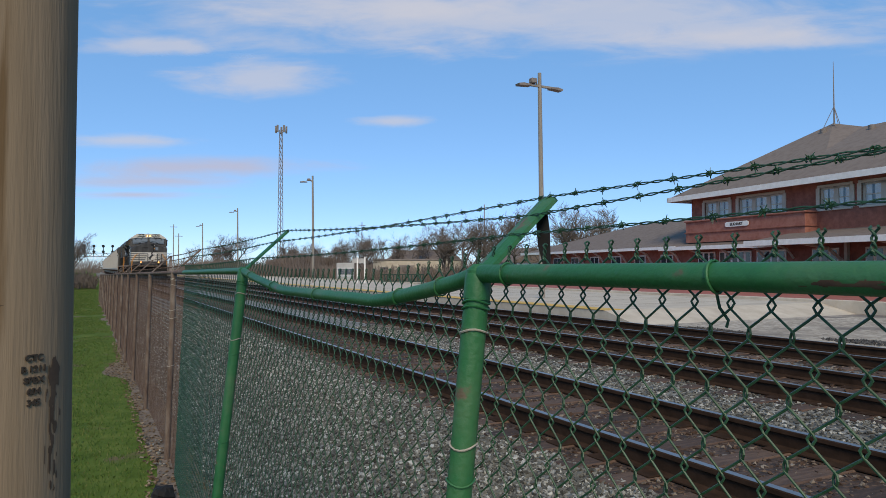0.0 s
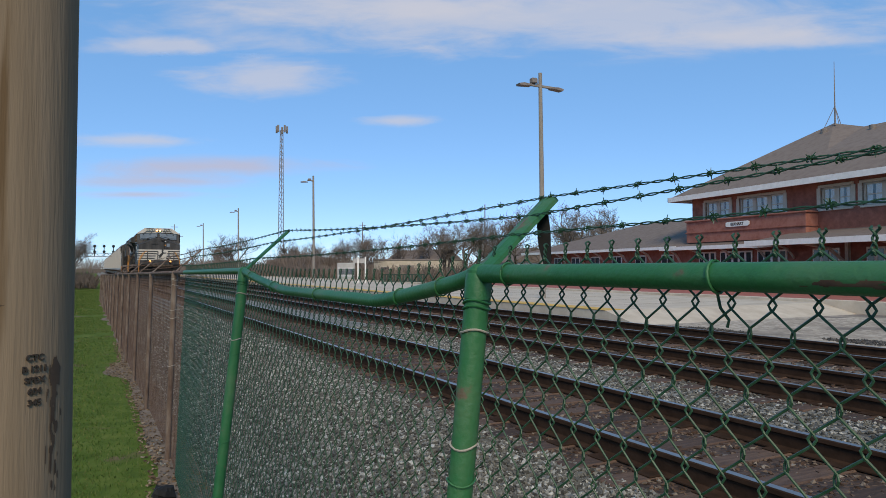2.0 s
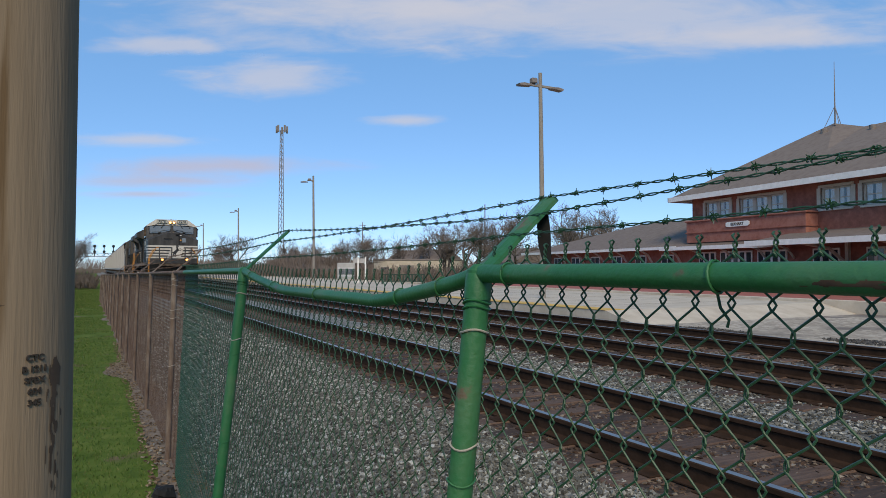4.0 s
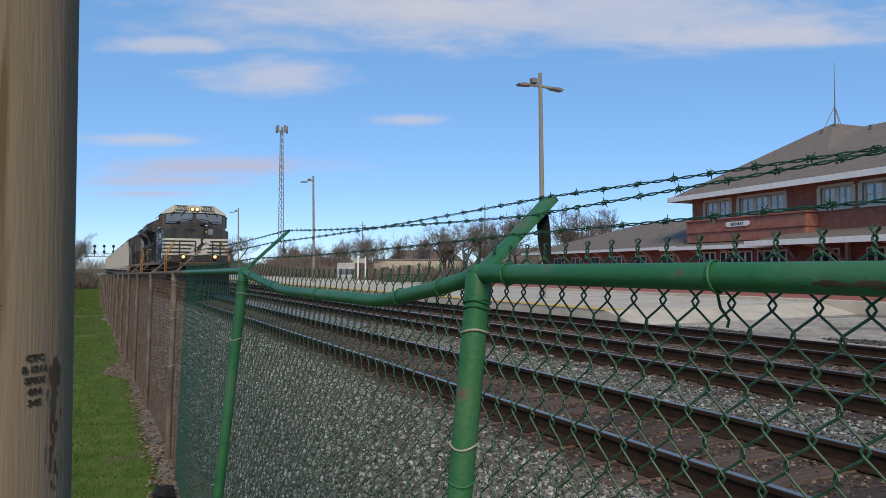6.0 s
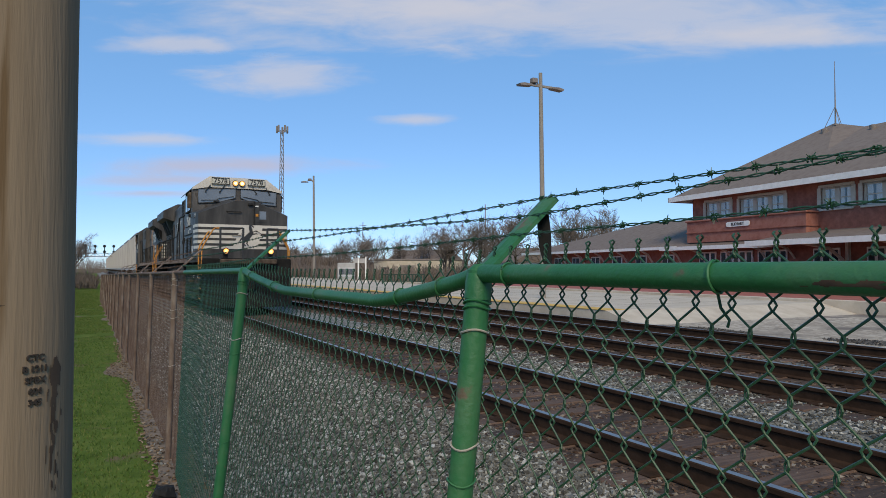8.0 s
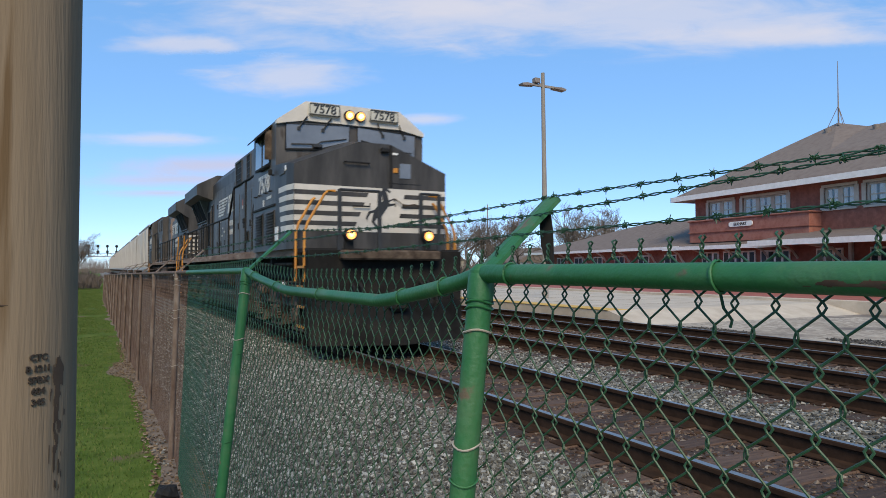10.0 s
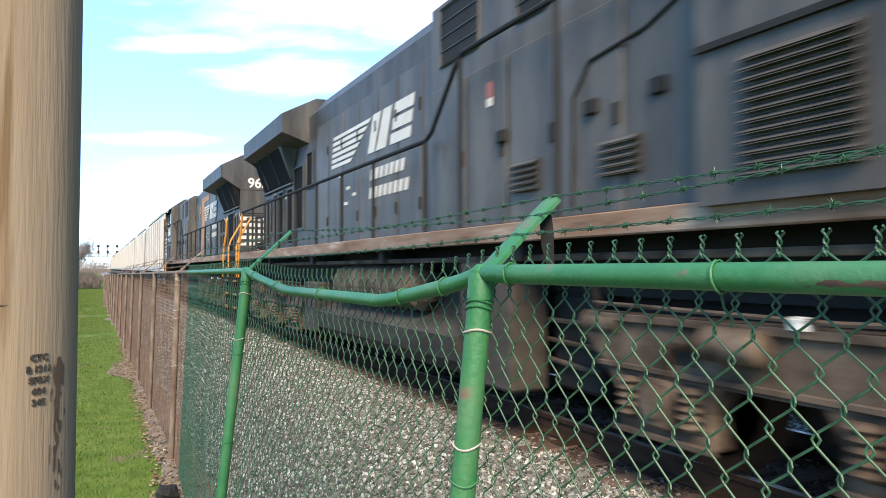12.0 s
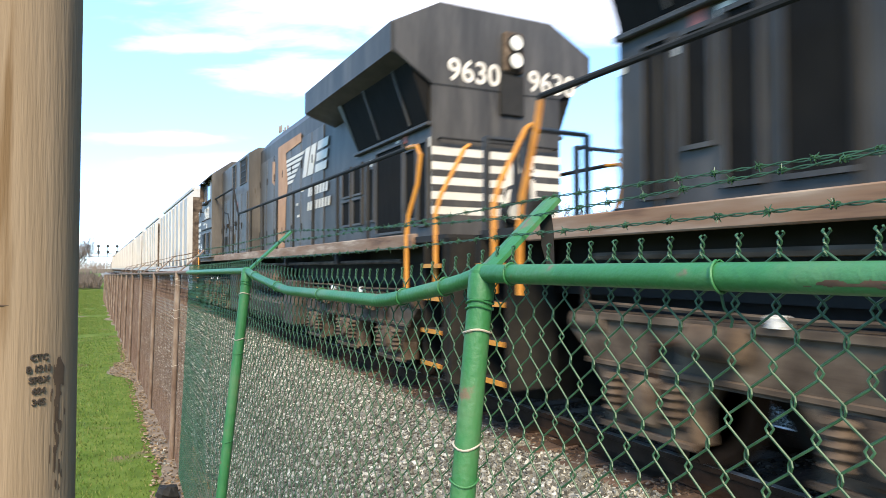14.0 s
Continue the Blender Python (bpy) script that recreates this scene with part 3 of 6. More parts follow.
def station():
    st = thing("station_building", "two-storey red brick railway station with brown hipped roof", "station", at=pose(35.0, 33.7, 0.9, 0, 0, -6.4))
    Z = 6.1                       # eaves over the forecourt
    y0 = -34.0
    wall = part("wall", Shape().box(1.05, 12.9, y0, -1.05, 0, 3.3), BRICK, st, "red brick lower wall")
    # upper wall, built round its window openings
    groups = [(-4.4, -2.3, 2), (-8.5, -5.2, 3), (-12.7, -10.9, 2), (-15.5, -13.3, 2), (-18.4, -16.2, 2), (-21.9, -19.4, 2)]
    up = Shape()
    edges = sorted([y0, -1.05] + [q for g in groups for q in g[:2]])
    for a, b in zip(edges, edges[1:]):
        if any(abs(a - g[0]) < 0.01 for g in groups):
            up.box(1.05, 1.35, a, b, 3.3, 4.5)
            up.box(1.05, 1.35, a, b, 5.65, Z)
        else:
            up.box(1.05, 1.35, a, b, 3.3, Z)
    up.box(1.35, 12.9, -1.35, -1.05, 3.3, Z)
    up.box(12.6, 12.9, y0, -1.35, 3.3, Z)
    part("upper_wall", up, BRICK, st, "red brick upper wall with window openings")
    part("floor", Shape().box(1.36, 12.5, y0, -1.4, 3.31, 3.36), EARTH, st)
    for ga, gb, n in groups:
        w = (gb - ga) / n
        part("sill", Shape().box(0.95, 1.3, ga - 0.1, gb + 0.1, 4.4, 4.5, 0.01), CREAM, st, "cream stone sill")
        part("lintel", Shape().box(1.0, 1.3, ga - 0.15, gb + 0.15, 5.65, 5.8, 0.01), CREAM, st, "cream stone lintel")
        part("pier", Shape().box(1.0, 1.34, ga - 0.22, ga, 4.5, 5.65), CREAM, st)
        part("pier", Shape().box(1.0, 1.34, gb, gb + 0.22, 4.5, 5.65), CREAM, st)
        for k in range(n):
            a, b = ga + k * w, ga + (k + 1) * w
            win = part("window", Shape().box(1.12, 1.2, a, a + 0.14, 4.5, 5.65).box(1.12, 1.2, b - 0.14, b, 4.5, 5.65).box(1.12, 1.2, a, b, 5.55, 5.65)
                       .box(1.12, 1.2, a, b, 4.5, 4.58).box(1.13, 1.19, a, b, 5.03, 5.09), CREAM, st, "cream painted sash window")
            part("pane", Shape().box(1.15, 1.16, a + 0.09, b - 0.09, 4.58, 5.55), PANE, win)
            part("curtain", Shape().box(1.2, 1.22, a + 0.1, a + w * 0.45, 4.53, 5.6).box(1.2, 1.22, b - w * 0.4, b - 0.1, 4.53, 5.6), CURTAIN, win, "white curtain")
    # brick bay with parapet and name board
    bay = part("bay", Shape().box(0.15, 1.05, -10.7, -1.5, 3.0, 4.35), BRICK, st, "projecting brick parapet")
    part("coping", Shape().box(0.05, 1.05, -10.8, -1.4, 4.35, 4.44, 0.02), BRICK, bay)
    part("ledge", Shape().box(0.08, 1.05, -10.76, -1.44, 3.6, 3.67, 0.01), BRICK, bay)
    sign = part("name_board", Shape().prism([(-6.75, 3.86), (-5.15, 3.86), (-5.03, 3.92), (-5.03, 4.1), (-5.15, 4.16), (-6.75, 4.16), (-6.87, 4.1), (-6.87, 3.92)], "x", 0.08, 0.13), WHITE, bay, "white name board with dark lettering")
    part("lettering", text_mesh("ELKHART", 0.24, BURN, 0.006, 0.005), BURN, sign, "dark station name lettering", at=pose(0.072, -5.95, 4.005, 90, 0, -90))
    # main hipped roof
    roof = Shape()
    yb = y0 - 1
    v = [(0, 0, Z), (14, 0, Z), (14, yb, Z), (0, yb, Z), (7, -7, Z + 4.35), (7, -9.0, Z + 3.75), (7, yb + 3, Z + 3.75), (3.2, -9.6, Z + 1.99), (10.8, -9.6, Z + 1.99)]
    f = [(0, 1, 4), (0, 4, 7), (1, 8, 4), (4, 5, 7), (4, 8, 5), (0, 7, 5, 6, 3), (1, 2, 6, 5, 8), (2, 3, 6)]
    roof.add(v, f)
    main = part("roof", roof, SHINGLE, st, "brown shingled hipped roof")
    part("fascia", Shape().box(-0.08, 0.02, yb, 0.08, Z - 0.27, Z + 0.05).box(-0.08, 14, 0.0, 0.08, Z - 0.27, Z + 0.05), WHITE, main, "white eaves fascia")
    part("soffit", Shape().box(0.02, 14, yb, 0.0, Z - 0.08, Z - 0.03), WHITE, main)
    for (x, y, z) in ((5.9, -7.2, 3.72), (5.0, -8.3, 2.7), (6.1, -10.2, 3.4), (6.3, -11.6, 3.5)):
        part("roof_vent", Shape().pipe([(x, y, Z + z - 0.3), (x, y, Z + z + 0.12), (x, y, Z + z + 0.16)], [0.16, 0.2, 0.1], 10), GALVANISED, main)
    # canopy roof over the ground floor
    can = Shape()
    can.prism([(-0.35, 2.72), (1.05, 3.28), (1.05, 3.14), (-0.35, 2.58)], "y", -9.6, 0.6)
    part("canopy_roof", can, SHINGLE, st)
    can2 = Shape().prism([(-2.9, 2.72), (1.05, 3.4), (1.05, 3.26), (-2.9, 2.58)], "y", y0 - 1, -9.6)
    part("canopy_roof", can2, SHINGLE, st)
    part("canopy_fascia", Shape().box(-0.43, -0.35, -9.6, 0.6, 2.52, 2.76), WHITE, st, "white canopy fascia")
    part("canopy_fascia", Shape().box(-2.98, -2.9, y0 - 1, -9.52, 2.5, 2.78).box(-2.9, -0.36, -9.6, -9.52, 2.5, 2.78), WHITE, st, "white canopy fascia")
    for y in (-12.5, -16.5, -20.5, -24.5):
        br = Shape().box(0.85, 1.04, y - 0.09, y + 0.09, 0.9, 2.9)
        br.pipe([(0.95, y, 1.5), (-0.4, y, 2.35), (-2.4, y, 2.62)], 0.09, 6)
        part("bracket", br, CREAM, st, "timber canopy bracket")
    for y in (-2.0, -4.6, -7.2, -9.2):
        part("bracket", Shape().pipe([(1.0, y, 1.9), (0.5, y, 2.4), (-0.2, y, 2.62)], 0.07, 6), CREAM, st, "timber canopy bracket")
    for a, b in ((-3.2, -1.7), (-6.2, -3.6), (-8.7, -6.6), (-12.0, -10.4), (-15.5, -13.5), (-19, -17)):
        n = max(2, round((b - a) / 0.5))
        win = part("window", Shape().box(0.97, 1.04, a, b, 0.9, 2.4), WHITE, st, "white framed ground floor window")
        w = (b - a) / n
        for k in range(n):
            for z0, z1 in ((0.98, 1.6), (1.66, 2.32)):
                part("pane", Shape().box(0.955, 0.975, a + k * w + 0.09, a + (k + 1) * w - 0.09, z0 + 0.04, z1 - 0.02), GLASS_DARK, win)
    # one-storey wing
    part("wing_wall", Shape().box(1.05, 10.5, -1.04, 19.0, 0, 2.8), BRICK, st, "red brick wall of the low wing")
    wr = Shape()
    wr.add([(-0.3, -1.0, 2.75), (11.9, -1.0, 2.75), (11.9, 21, 2.75), (-0.3, 21, 2.75), (5.8, -1.0, 5.15), (5.8, 10.5, 5.15)],
           [(0, 4, 5, 3), (1, 2, 5, 4), (3, 5, 2), (0, 1, 4), (0, 3, 2, 1)])
    wroof = part("wing_roof", wr, SHINGLE, st, "brown shingled roof of the low wing")
    part("fascia", Shape().box(-0.38, -0.3, -1.0, 21.08, 2.6, 2.8).box(-0.3, 11.9, 21.0, 21.08, 2.6, 2.8), WHITE, wroof)
    for k in range(6):
        y = 0.8 + k * 3
        win = part("window", Shape().box(0.98, 1.04, y, y + 1.3, 0.9, 2.3), WHITE, st, "white framed window")
        part("pane", Shape().box(0.965, 0.985, y + 0.1, y + 0.6, 1.0, 2.2).box(0.965, 0.985, y + 0.7, y + 1.2, 1.0, 2.2), GLASS_DARK, win)
        part("bracket", Shape().pipe([(1.0, y - 0.8, 1.6), (0.5, y - 0.8, 2.3), (-0.1, y - 0.8, 2.6)], 0.08, 6), CREAM, st)
    # mast on the roof
    mast = part("mast", Shape().pipe([(6.6, -7.4, Z + 4.1), (6.6, -7.4, Z + 5.6), (6.6, -7.4, Z + 8.1)], [0.06, 0.04, 0.015], 6), GALVANISED, st, "thin grey aerial mast")
    for q in range(3):
        c = q * 2.1
        part("stay", Shape().pipe([(6.6, -7.4, Z + 5.3), (6.6 + 0.6 * math.cos(c), -7.4 + 0.6 * math.sin(c), Z + 4.0)], 0.02, 5), GALVANISED, mast)


station()


# ---- lamps, masts and signals ----
def light_pole(x, y, h, twin):
    p = thing("light_pole", "tall weathered wooden light pole with floodlight arms", "light pole", "platform light poles", at=pose(x, y, 0.94))
    part("shaft", Shape().pipe([(0.1, 0, -0.05), (0.06, 0, h * 0.5), (0, 0, h)], [0.125, 0.105, 0.08], 10), POLE_GREY, p)
    arm = part("crossarm", Shape().box(-0.75, 0.75, -0.05, 0.05, h - 0.62, h - 0.53) if twin else Shape().box(-0.55, 0.05, -0.04, 0.04, h - 0.5, h - 0.42), POLE_GREY, p)
    for sx in ((-1, 1) if twin else (-1,)):
        part("lamp_head", Shape().prism([(0.5 * sx, h - 0.64), (1.12 * sx, h - 0.68), (1.15 * sx, h - 0.6), (0.9 * sx, h - 0.55), (0.55 * sx, h - 0.58)], "y", -0.16, 0.16), GALVANISED, p, "grey floodlight head")
    part("junction_box", Shape().box(-0.5, -0.22, -0.15, 0.1, h - 0.5, h - 0.28, 0.03).pipe([(-0.3, 0, h - 0.3), (-0.1, 0, h - 0.55)], 0.03), GALVANISED, p)


POLE_GREY = material("grey_weathered_wood", [(0.2, 0.18, 0.155), (0.29, 0.26, 0.225)], 0.9, scale=4, stretch=(3, 3, 0.3))
for k, y in enumerate((23.6, 59.4, 96.0, 131.0)):
    light_pole((16.97, 17.55, 17.7, 17.85)[k], y, 9.7, k == 0)


def tower():
    t = thing("radio_tower", "tall grey lattice radio tower with antenna panels", "radio tower", at=pose(37, 150, 0.3))
    h = 33.0
    legs = [(math.cos(c) , math.sin(c)) for c in (0.3, 2.4, 4.5)]
    for cx, cy in legs:
        part("leg", Shape().pipe([(cx * 0.8, cy * 0.8, -0.3), (cx * 0.35, cy * 0.35, h)], 0.075, 5), GALVANISED, t)
    br = Shape()
    n = 22
    for k in range(n):
        for q in range(3):
            a, b = legs[q], legs[(q + 1) % 3]
            r0, r1 = 0.8 - 0.45 * k / n, 0.8 - 0.45 * (k + 1) / n
            br.pipe([(a[0] * r0, a[1] * r0, h * k / n), (b[0] * r1, b[1] * r1, h * (k + 1) / n)], 0.045, 4)
    part("bracing", br, GALVANISED, t)
    for k in range(5):
        c = k * 1.26
        part("antenna_panel", Shape().box(1.2 * math.cos(c) - 0.2, 1.2 * math.cos(c) + 0.2, 1.2 * math.sin(c) - 0.15, 1.2 * math.sin(c) + 0.15, h - 0.6, h + 1.0, 0.05), GALVANISED, t)
    part("antenna_ring", Shape().pipe([(1.15 * math.cos(q * 0.4), 1.15 * math.sin(q * 0.4), h - 0.2) for q in range(17)], 0.06, 5), GALVANISED, t)


tower()


def signal_gantry():
    g = thing("signal_gantry", "distant steel signal bridge with dark signal heads", "signal gantry", at=pose(0.8, 156, -0.35))
    for x in (-7.0, 14.0):
        part("leg", Shape().box(x - 0.25, x + 0.25, -0.25, 0.25, 0.3, 5.2).box(x - 0.6, x + 0.6, -0.6, 0.6, 0.3, 0.7), GALVANISED, g)
    br = Shape().box(-7.2, 14.2, -0.5, -0.35, 5.0, 5.12).box(-7.2, 14.2, -0.5, -0.35, 5.7, 5.82)
    for k in range(20):
        br.pipe([(-7 + k * 1.05, -0.42, 5.06 if k % 2 else 5.76), (-7 + (k + 1) * 1.05, -0.42, 5.76 if k % 2 else 5.06)], 0.05, 4)
    part("truss", br, GALVANISED, g)
    for k in range(6):
        x = -2.5 + k * 1.73
        s = part("signal_head", Shape().box(x - 0.08, x + 0.08, -0.6, -0.5, 5.1, 7.5), LOCO_DARK, g, "dark signal mast with two heads")
        for z in (6.05, 7.2):
            part("target", Shape().pipe([(x, -0.75, z), (x, -0.62, z)], 0.29, 14), LOCO_DARK, s)


signal_gantry()


# ---- locomotives ----
WHEEL_R = 0.53
HALF = 1.61
LAMP = material("lit_lamp", [(0.06, 0.035, 0.015), (0.1, 0.06, 0.02)], 0.3, scale=3, emit=((1.0, 0.42, 0.1), 2.6))
LAMP_CORE = material("lamp_filament", [(0.1, 0.08, 0.05), (0.2, 0.15, 0.1)], 0.3, scale=3, emit=((1.0, 0.62, 0.25), 11.0))
DITCH_CORE = material("ditch_lamp_filament", [(0.1, 0.06, 0.03), (0.2, 0.12, 0.05)], 0.3, scale=3, emit=((1.0, 0.5, 0.13), 7.0))
LAMP_DIM = material("unlit_lamp", [(0.5, 0.48, 0.42), (0.65, 0.62, 0.55)], 0.2, scale=3)
BOARD = material("number_board", [(0.36, 0.35, 0.3), (0.44, 0.43, 0.37)], 0.5, scale=3, emit=((1.0, 0.9, 0.7), 0.08))
INK = material("black_lettering", [(0.015, 0.015, 0.015), (0.03, 0.03, 0.03)], 0.5)
# pale grey base colour paints part of the sky's reflection into the glass
CAB_GLASS = material("cab_glass_painted_sky_sheen", [(0.1, 0.105, 0.115), (0.18, 0.19, 0.205)], 0.06, scale=0.8, spec=0.9)
TAN = material("primer_patch", [(0.3, 0.15, 0.07), (0.42, 0.23, 0.12)], 0.7, scale=2)
DUSTY_BLACK = material("dusty_black_steel", [(0.008, 0.008, 0.0075), (0.016, 0.0155, 0.0145), (0.028, 0.025, 0.021)], 0.9, scale=2, spec=0.08)
TANK_BROWN = material("grimy_brown_steel", [(0.015, 0.0115, 0.009), (0.031, 0.0245, 0.019), (0.058, 0.046, 0.036)], 0.9, scale=1.6, stretch=(1, 0.5, 2), bump=0.2)
RADIATOR = material("radiator_black", [(0.006, 0.006, 0.006), (0.012, 0.0115, 0.011)], 0.9, scale=4, stretch=(1, 4, 0.5), spec=0.1)
RED_SIGN = material("red_sign", [(0.26, 0.075, 0.06), (0.33, 0.11, 0.09)], 0.6)


def plate(x, y0, y1, z0, z1, d=0.006):
    """A thin panel on a side at x."""
    return Shape().box(min(x, x + d), max(x, x + d), y0, y1, z0, z1)


def louvre(x, y0, y1, z0, z1, n, sgn):
    s = Shape()
    s.box(min(x, x + sgn * 0.012), max(x, x + sgn * 0.012), y0, y1, z0, z1)
    for k in range(n):
        z = z0 + (z1 - z0) * (k + 0.5) / n
        h = (z1 - z0) / n * 0.62
        xo = x + sgn * 0.05
        s.add([(x + sgn * 0.01, y0, z + h / 2), (x + sgn * 0.01, y1, z + h / 2), (xo, y1, z - h / 2), (xo, y0, z - h / 2)], [(0, 1, 2, 3)])
        s.add([(x + sgn * 0.01, y0, z + h / 2 - 0.012), (x + sgn * 0.01, y1, z + h / 2 - 0.012), (xo, y1, z - h / 2 - 0.012), (xo, y0, z - h / 2 - 0.012)], [(3, 2, 1, 0)])
    return s


def intake(owner, sx, a, b):
    """A black screened opening with a raised rim."""
    g = part("intake_grille", Shape().box(min(sx * 1.3, sx * 1.306), max(sx * 1.3, sx * 1.306), a, b, 3.7, 4.35), LOCO_DARK, owner, "black intake screen")
    part("rim", Shape().pipe([(sx * 1.306, u, w) for u, w in ((a, 3.7), (b, 3.7), (b, 4.35), (a, 4.35), (a, 3.7))], 0.022, 4), LOCO_BLACK, g)
    for k in range(1, 4):
        part("bar", Shape().box(min(sx * 1.306, sx * 1.316), max(sx * 1.306, sx * 1.316), a, b, 3.7 + k * 0.16, 3.712 + k * 0.16), INK, g)


PITCH = 1.68


def truck(loco, yc, name="truck"):
    """A three-axle bogie: deep side frames with a pedestal at each axle, coil springs, brake gear; returns its wheelsets."""
    t = part(name, Shape().box(-0.6, 0.6, yc - 1.9, yc + 1.9, 0.62, 0.86, 0.05), TRUCK_GREY, loco, "dusty brown three-axle truck")
    sets = []
    axles = (-PITCH, 0, PITCH)
    for sx in (-1, 1):
        def slab(a, b, y0, y1, z0, z1, bevel=0.0):
            return Shape().box(min(sx * a, sx * b), max(sx * a, sx * b), y0, y1, z0, z1, bevel)
        # the beam's underside rises between the pedestals, which splay a little towards the rail
        prof = [(yc - 2.5, 0.94), (yc - 2.42, 1.1), (yc + 2.42, 1.1), (yc + 2.5, 0.94)]
        for k in axles[::-1]:
            prof += [(yc + k + 0.5, 0.68), (yc + k + 0.4, 0.5), (yc + k + 0.42, 0.28), (yc + k - 0.42, 0.28), (yc + k - 0.4, 0.5), (yc + k - 0.5, 0.68)]
        sf = part("side_frame", Shape().prism(prof, "x", min(sx * 1.1, sx * 1.3), max(sx * 1.1, sx * 1.3)), TRUCK_GREY, t)
        part("flange", slab(1.3, 1.335, yc - 2.42, yc + 2.42, 1.04, 1.1, 0.008), TRUCK_GREY, sf)
        part("flange", slab(1.3, 1.325, yc - 2.3, yc + 2.3, 0.7, 0.745, 0.008), TRUCK_GREY, sf)
        for k in (-1, 0, 1):
            # no hole is cut: a thin dark plate paints the opening's shade
            part("painted_opening", slab(1.296, 1.304, yc + k * 1.5 - 0.12, yc + k * 1.5 + 0.12, 0.79, 0.93, 0.002), LOCO_DARK, sf, "flat dark plate painting the shade of a frame opening")
        for k in axles:
            b = slab(1.3, 1.37, yc + k - 0.16, yc + k + 0.16, 0.34, 0.68, 0.03)
            b.pipe([(sx * 1.36, yc + k, 0.53), (sx * 1.41, yc + k, 0.53), (sx * 1.42, yc + k, 0.53)], [0.13, 0.115, 0.05], 14)
            part("journal_box", b, TRUCK_GREY, t)
            for q in (-0.28, 0.28):
                # thin dark plate, the shade behind the coil put into its colour
                part("painted_pocket_shade", slab(1.297, 1.306, yc + k + q - 0.1, yc + k + q + 0.1, 0.36, 0.68), LOCO_DARK, sf, "flat dark plate painting the shade behind a spring")
                n = 11
                part("spring", Shape().pipe([(sx * 1.33, yc + k + q, 0.38 + 0.028 * m) for m in range(n)], [0.085 if m % 2 else 0.055 for m in range(n)], 12), TRUCK_GREY, t, "grey coil spring")
            part("tie_bar", slab(1.28, 1.34, yc + k - 0.44, yc + k + 0.44, 0.25, 0.3, 0.01), TRUCK_GREY, sf)
        for k in (-0.84, 0.84):
            part("brake_cylinder", Shape().pipe([(sx * 1.38, yc + k * 1.2 - 0.2, 0.97), (sx * 1.38, yc + k * 1.2 - 0.17, 0.97), (sx * 1.38, yc + k * 1.2 + 0.2, 0.97)], [0.07, 0.11, 0.11], 14), TRUCK_GREY, t)
            part("brake_rod", Shape().pipe([(sx * 1.37, yc + k * 1.2 + 0.2, 0.97), (sx * 1.34, yc + k * 1.2 + 0.55, 0.9), (sx * 1.32, yc + k * 1.2 + 0.6, 0.5)], 0.022, 6), RAIL_SIDE, t)
            part("brake_shoe", slab(0.74, 0.84, yc + k - 0.16, yc + k - 0.06, 0.38, 0.72, 0.02), RAIL_SIDE, t)
            part("sand_pipe", Shape().pipe([(sx * 1.2, yc + k * 2.95, 1.3), (sx * 1.14, yc + k * 2.9, 0.7), (sx * 0.85, yc + k * 2.75, 0.16)], 0.022, 6), TRUCK_GREY, t)
            part("end_damper", Shape().pipe([(sx * 1.26, yc + k * 2.5, 1.02), (sx * 1.26, yc + k * 2.95, 1.02)], 0.09, 12), TRUCK_GREY, t, "grey end damper")
            part("filler_cap", Shape().pipe([(sx * 1.32, yc + k * 0.75, 1.09), (sx * 1.32, yc + k * 0.75, 1.15), (sx * 1.32, yc + k * 0.75, 1.165)], [0.05, 0.055, 0.03], 10), WHITE, t, "small white cap")
        part("brake_pipe", Shape().pipe([(sx * 1.34, yc - 2.3, 1.16), (sx * 1.34, yc - 0.4, 1.17), (sx * 1.34, yc + 0.4, 1.14), (sx * 1.34, yc + 2.3, 1.17)], 0.018, 6), TRUCK_GREY, t)
    for k in axles:
        w = Shape().pipe([(-0.95, 0, 0), (0.95, 0, 0)], 0.09, 10)
        for sx in (-1, 1):
            prof = [(0.69, 0.56), (0.72, 0.56), (0.735, 0.53), (0.82, 0.525), (0.82, 0.43), (0.79, 0.42), (0.79, 0.16), (0.84, 0.13)]
            w.pipe([(sx * a, 0, 0) for a, _ in prof], [b for _, b in prof], 28)
            for h in range(3):
                c = h * 2.094
                w.pipe([(sx * 0.795, 0.29 * math.cos(c), 0.29 * math.sin(c)), (sx * 0.8, 0.29 * math.cos(c), 0.29 * math.sin(c))], 0.06, 8)
        sets.append((part("wheelset", w, RAIL_SIDE, loco, "rusty steel wheels on their axle"), yc + k))
    return sets


def side_text(body, size, mat, loco, y, z, sgn, x, name="lettering", label=""):
    me = text_mesh(body, size, mat, 0.003, size * 0.02)
    return part(name, me, mat, loco, label, at=pose(sgn * (x + 0.004), y, z, 90, 0, -90 if sgn < 0 else 90))


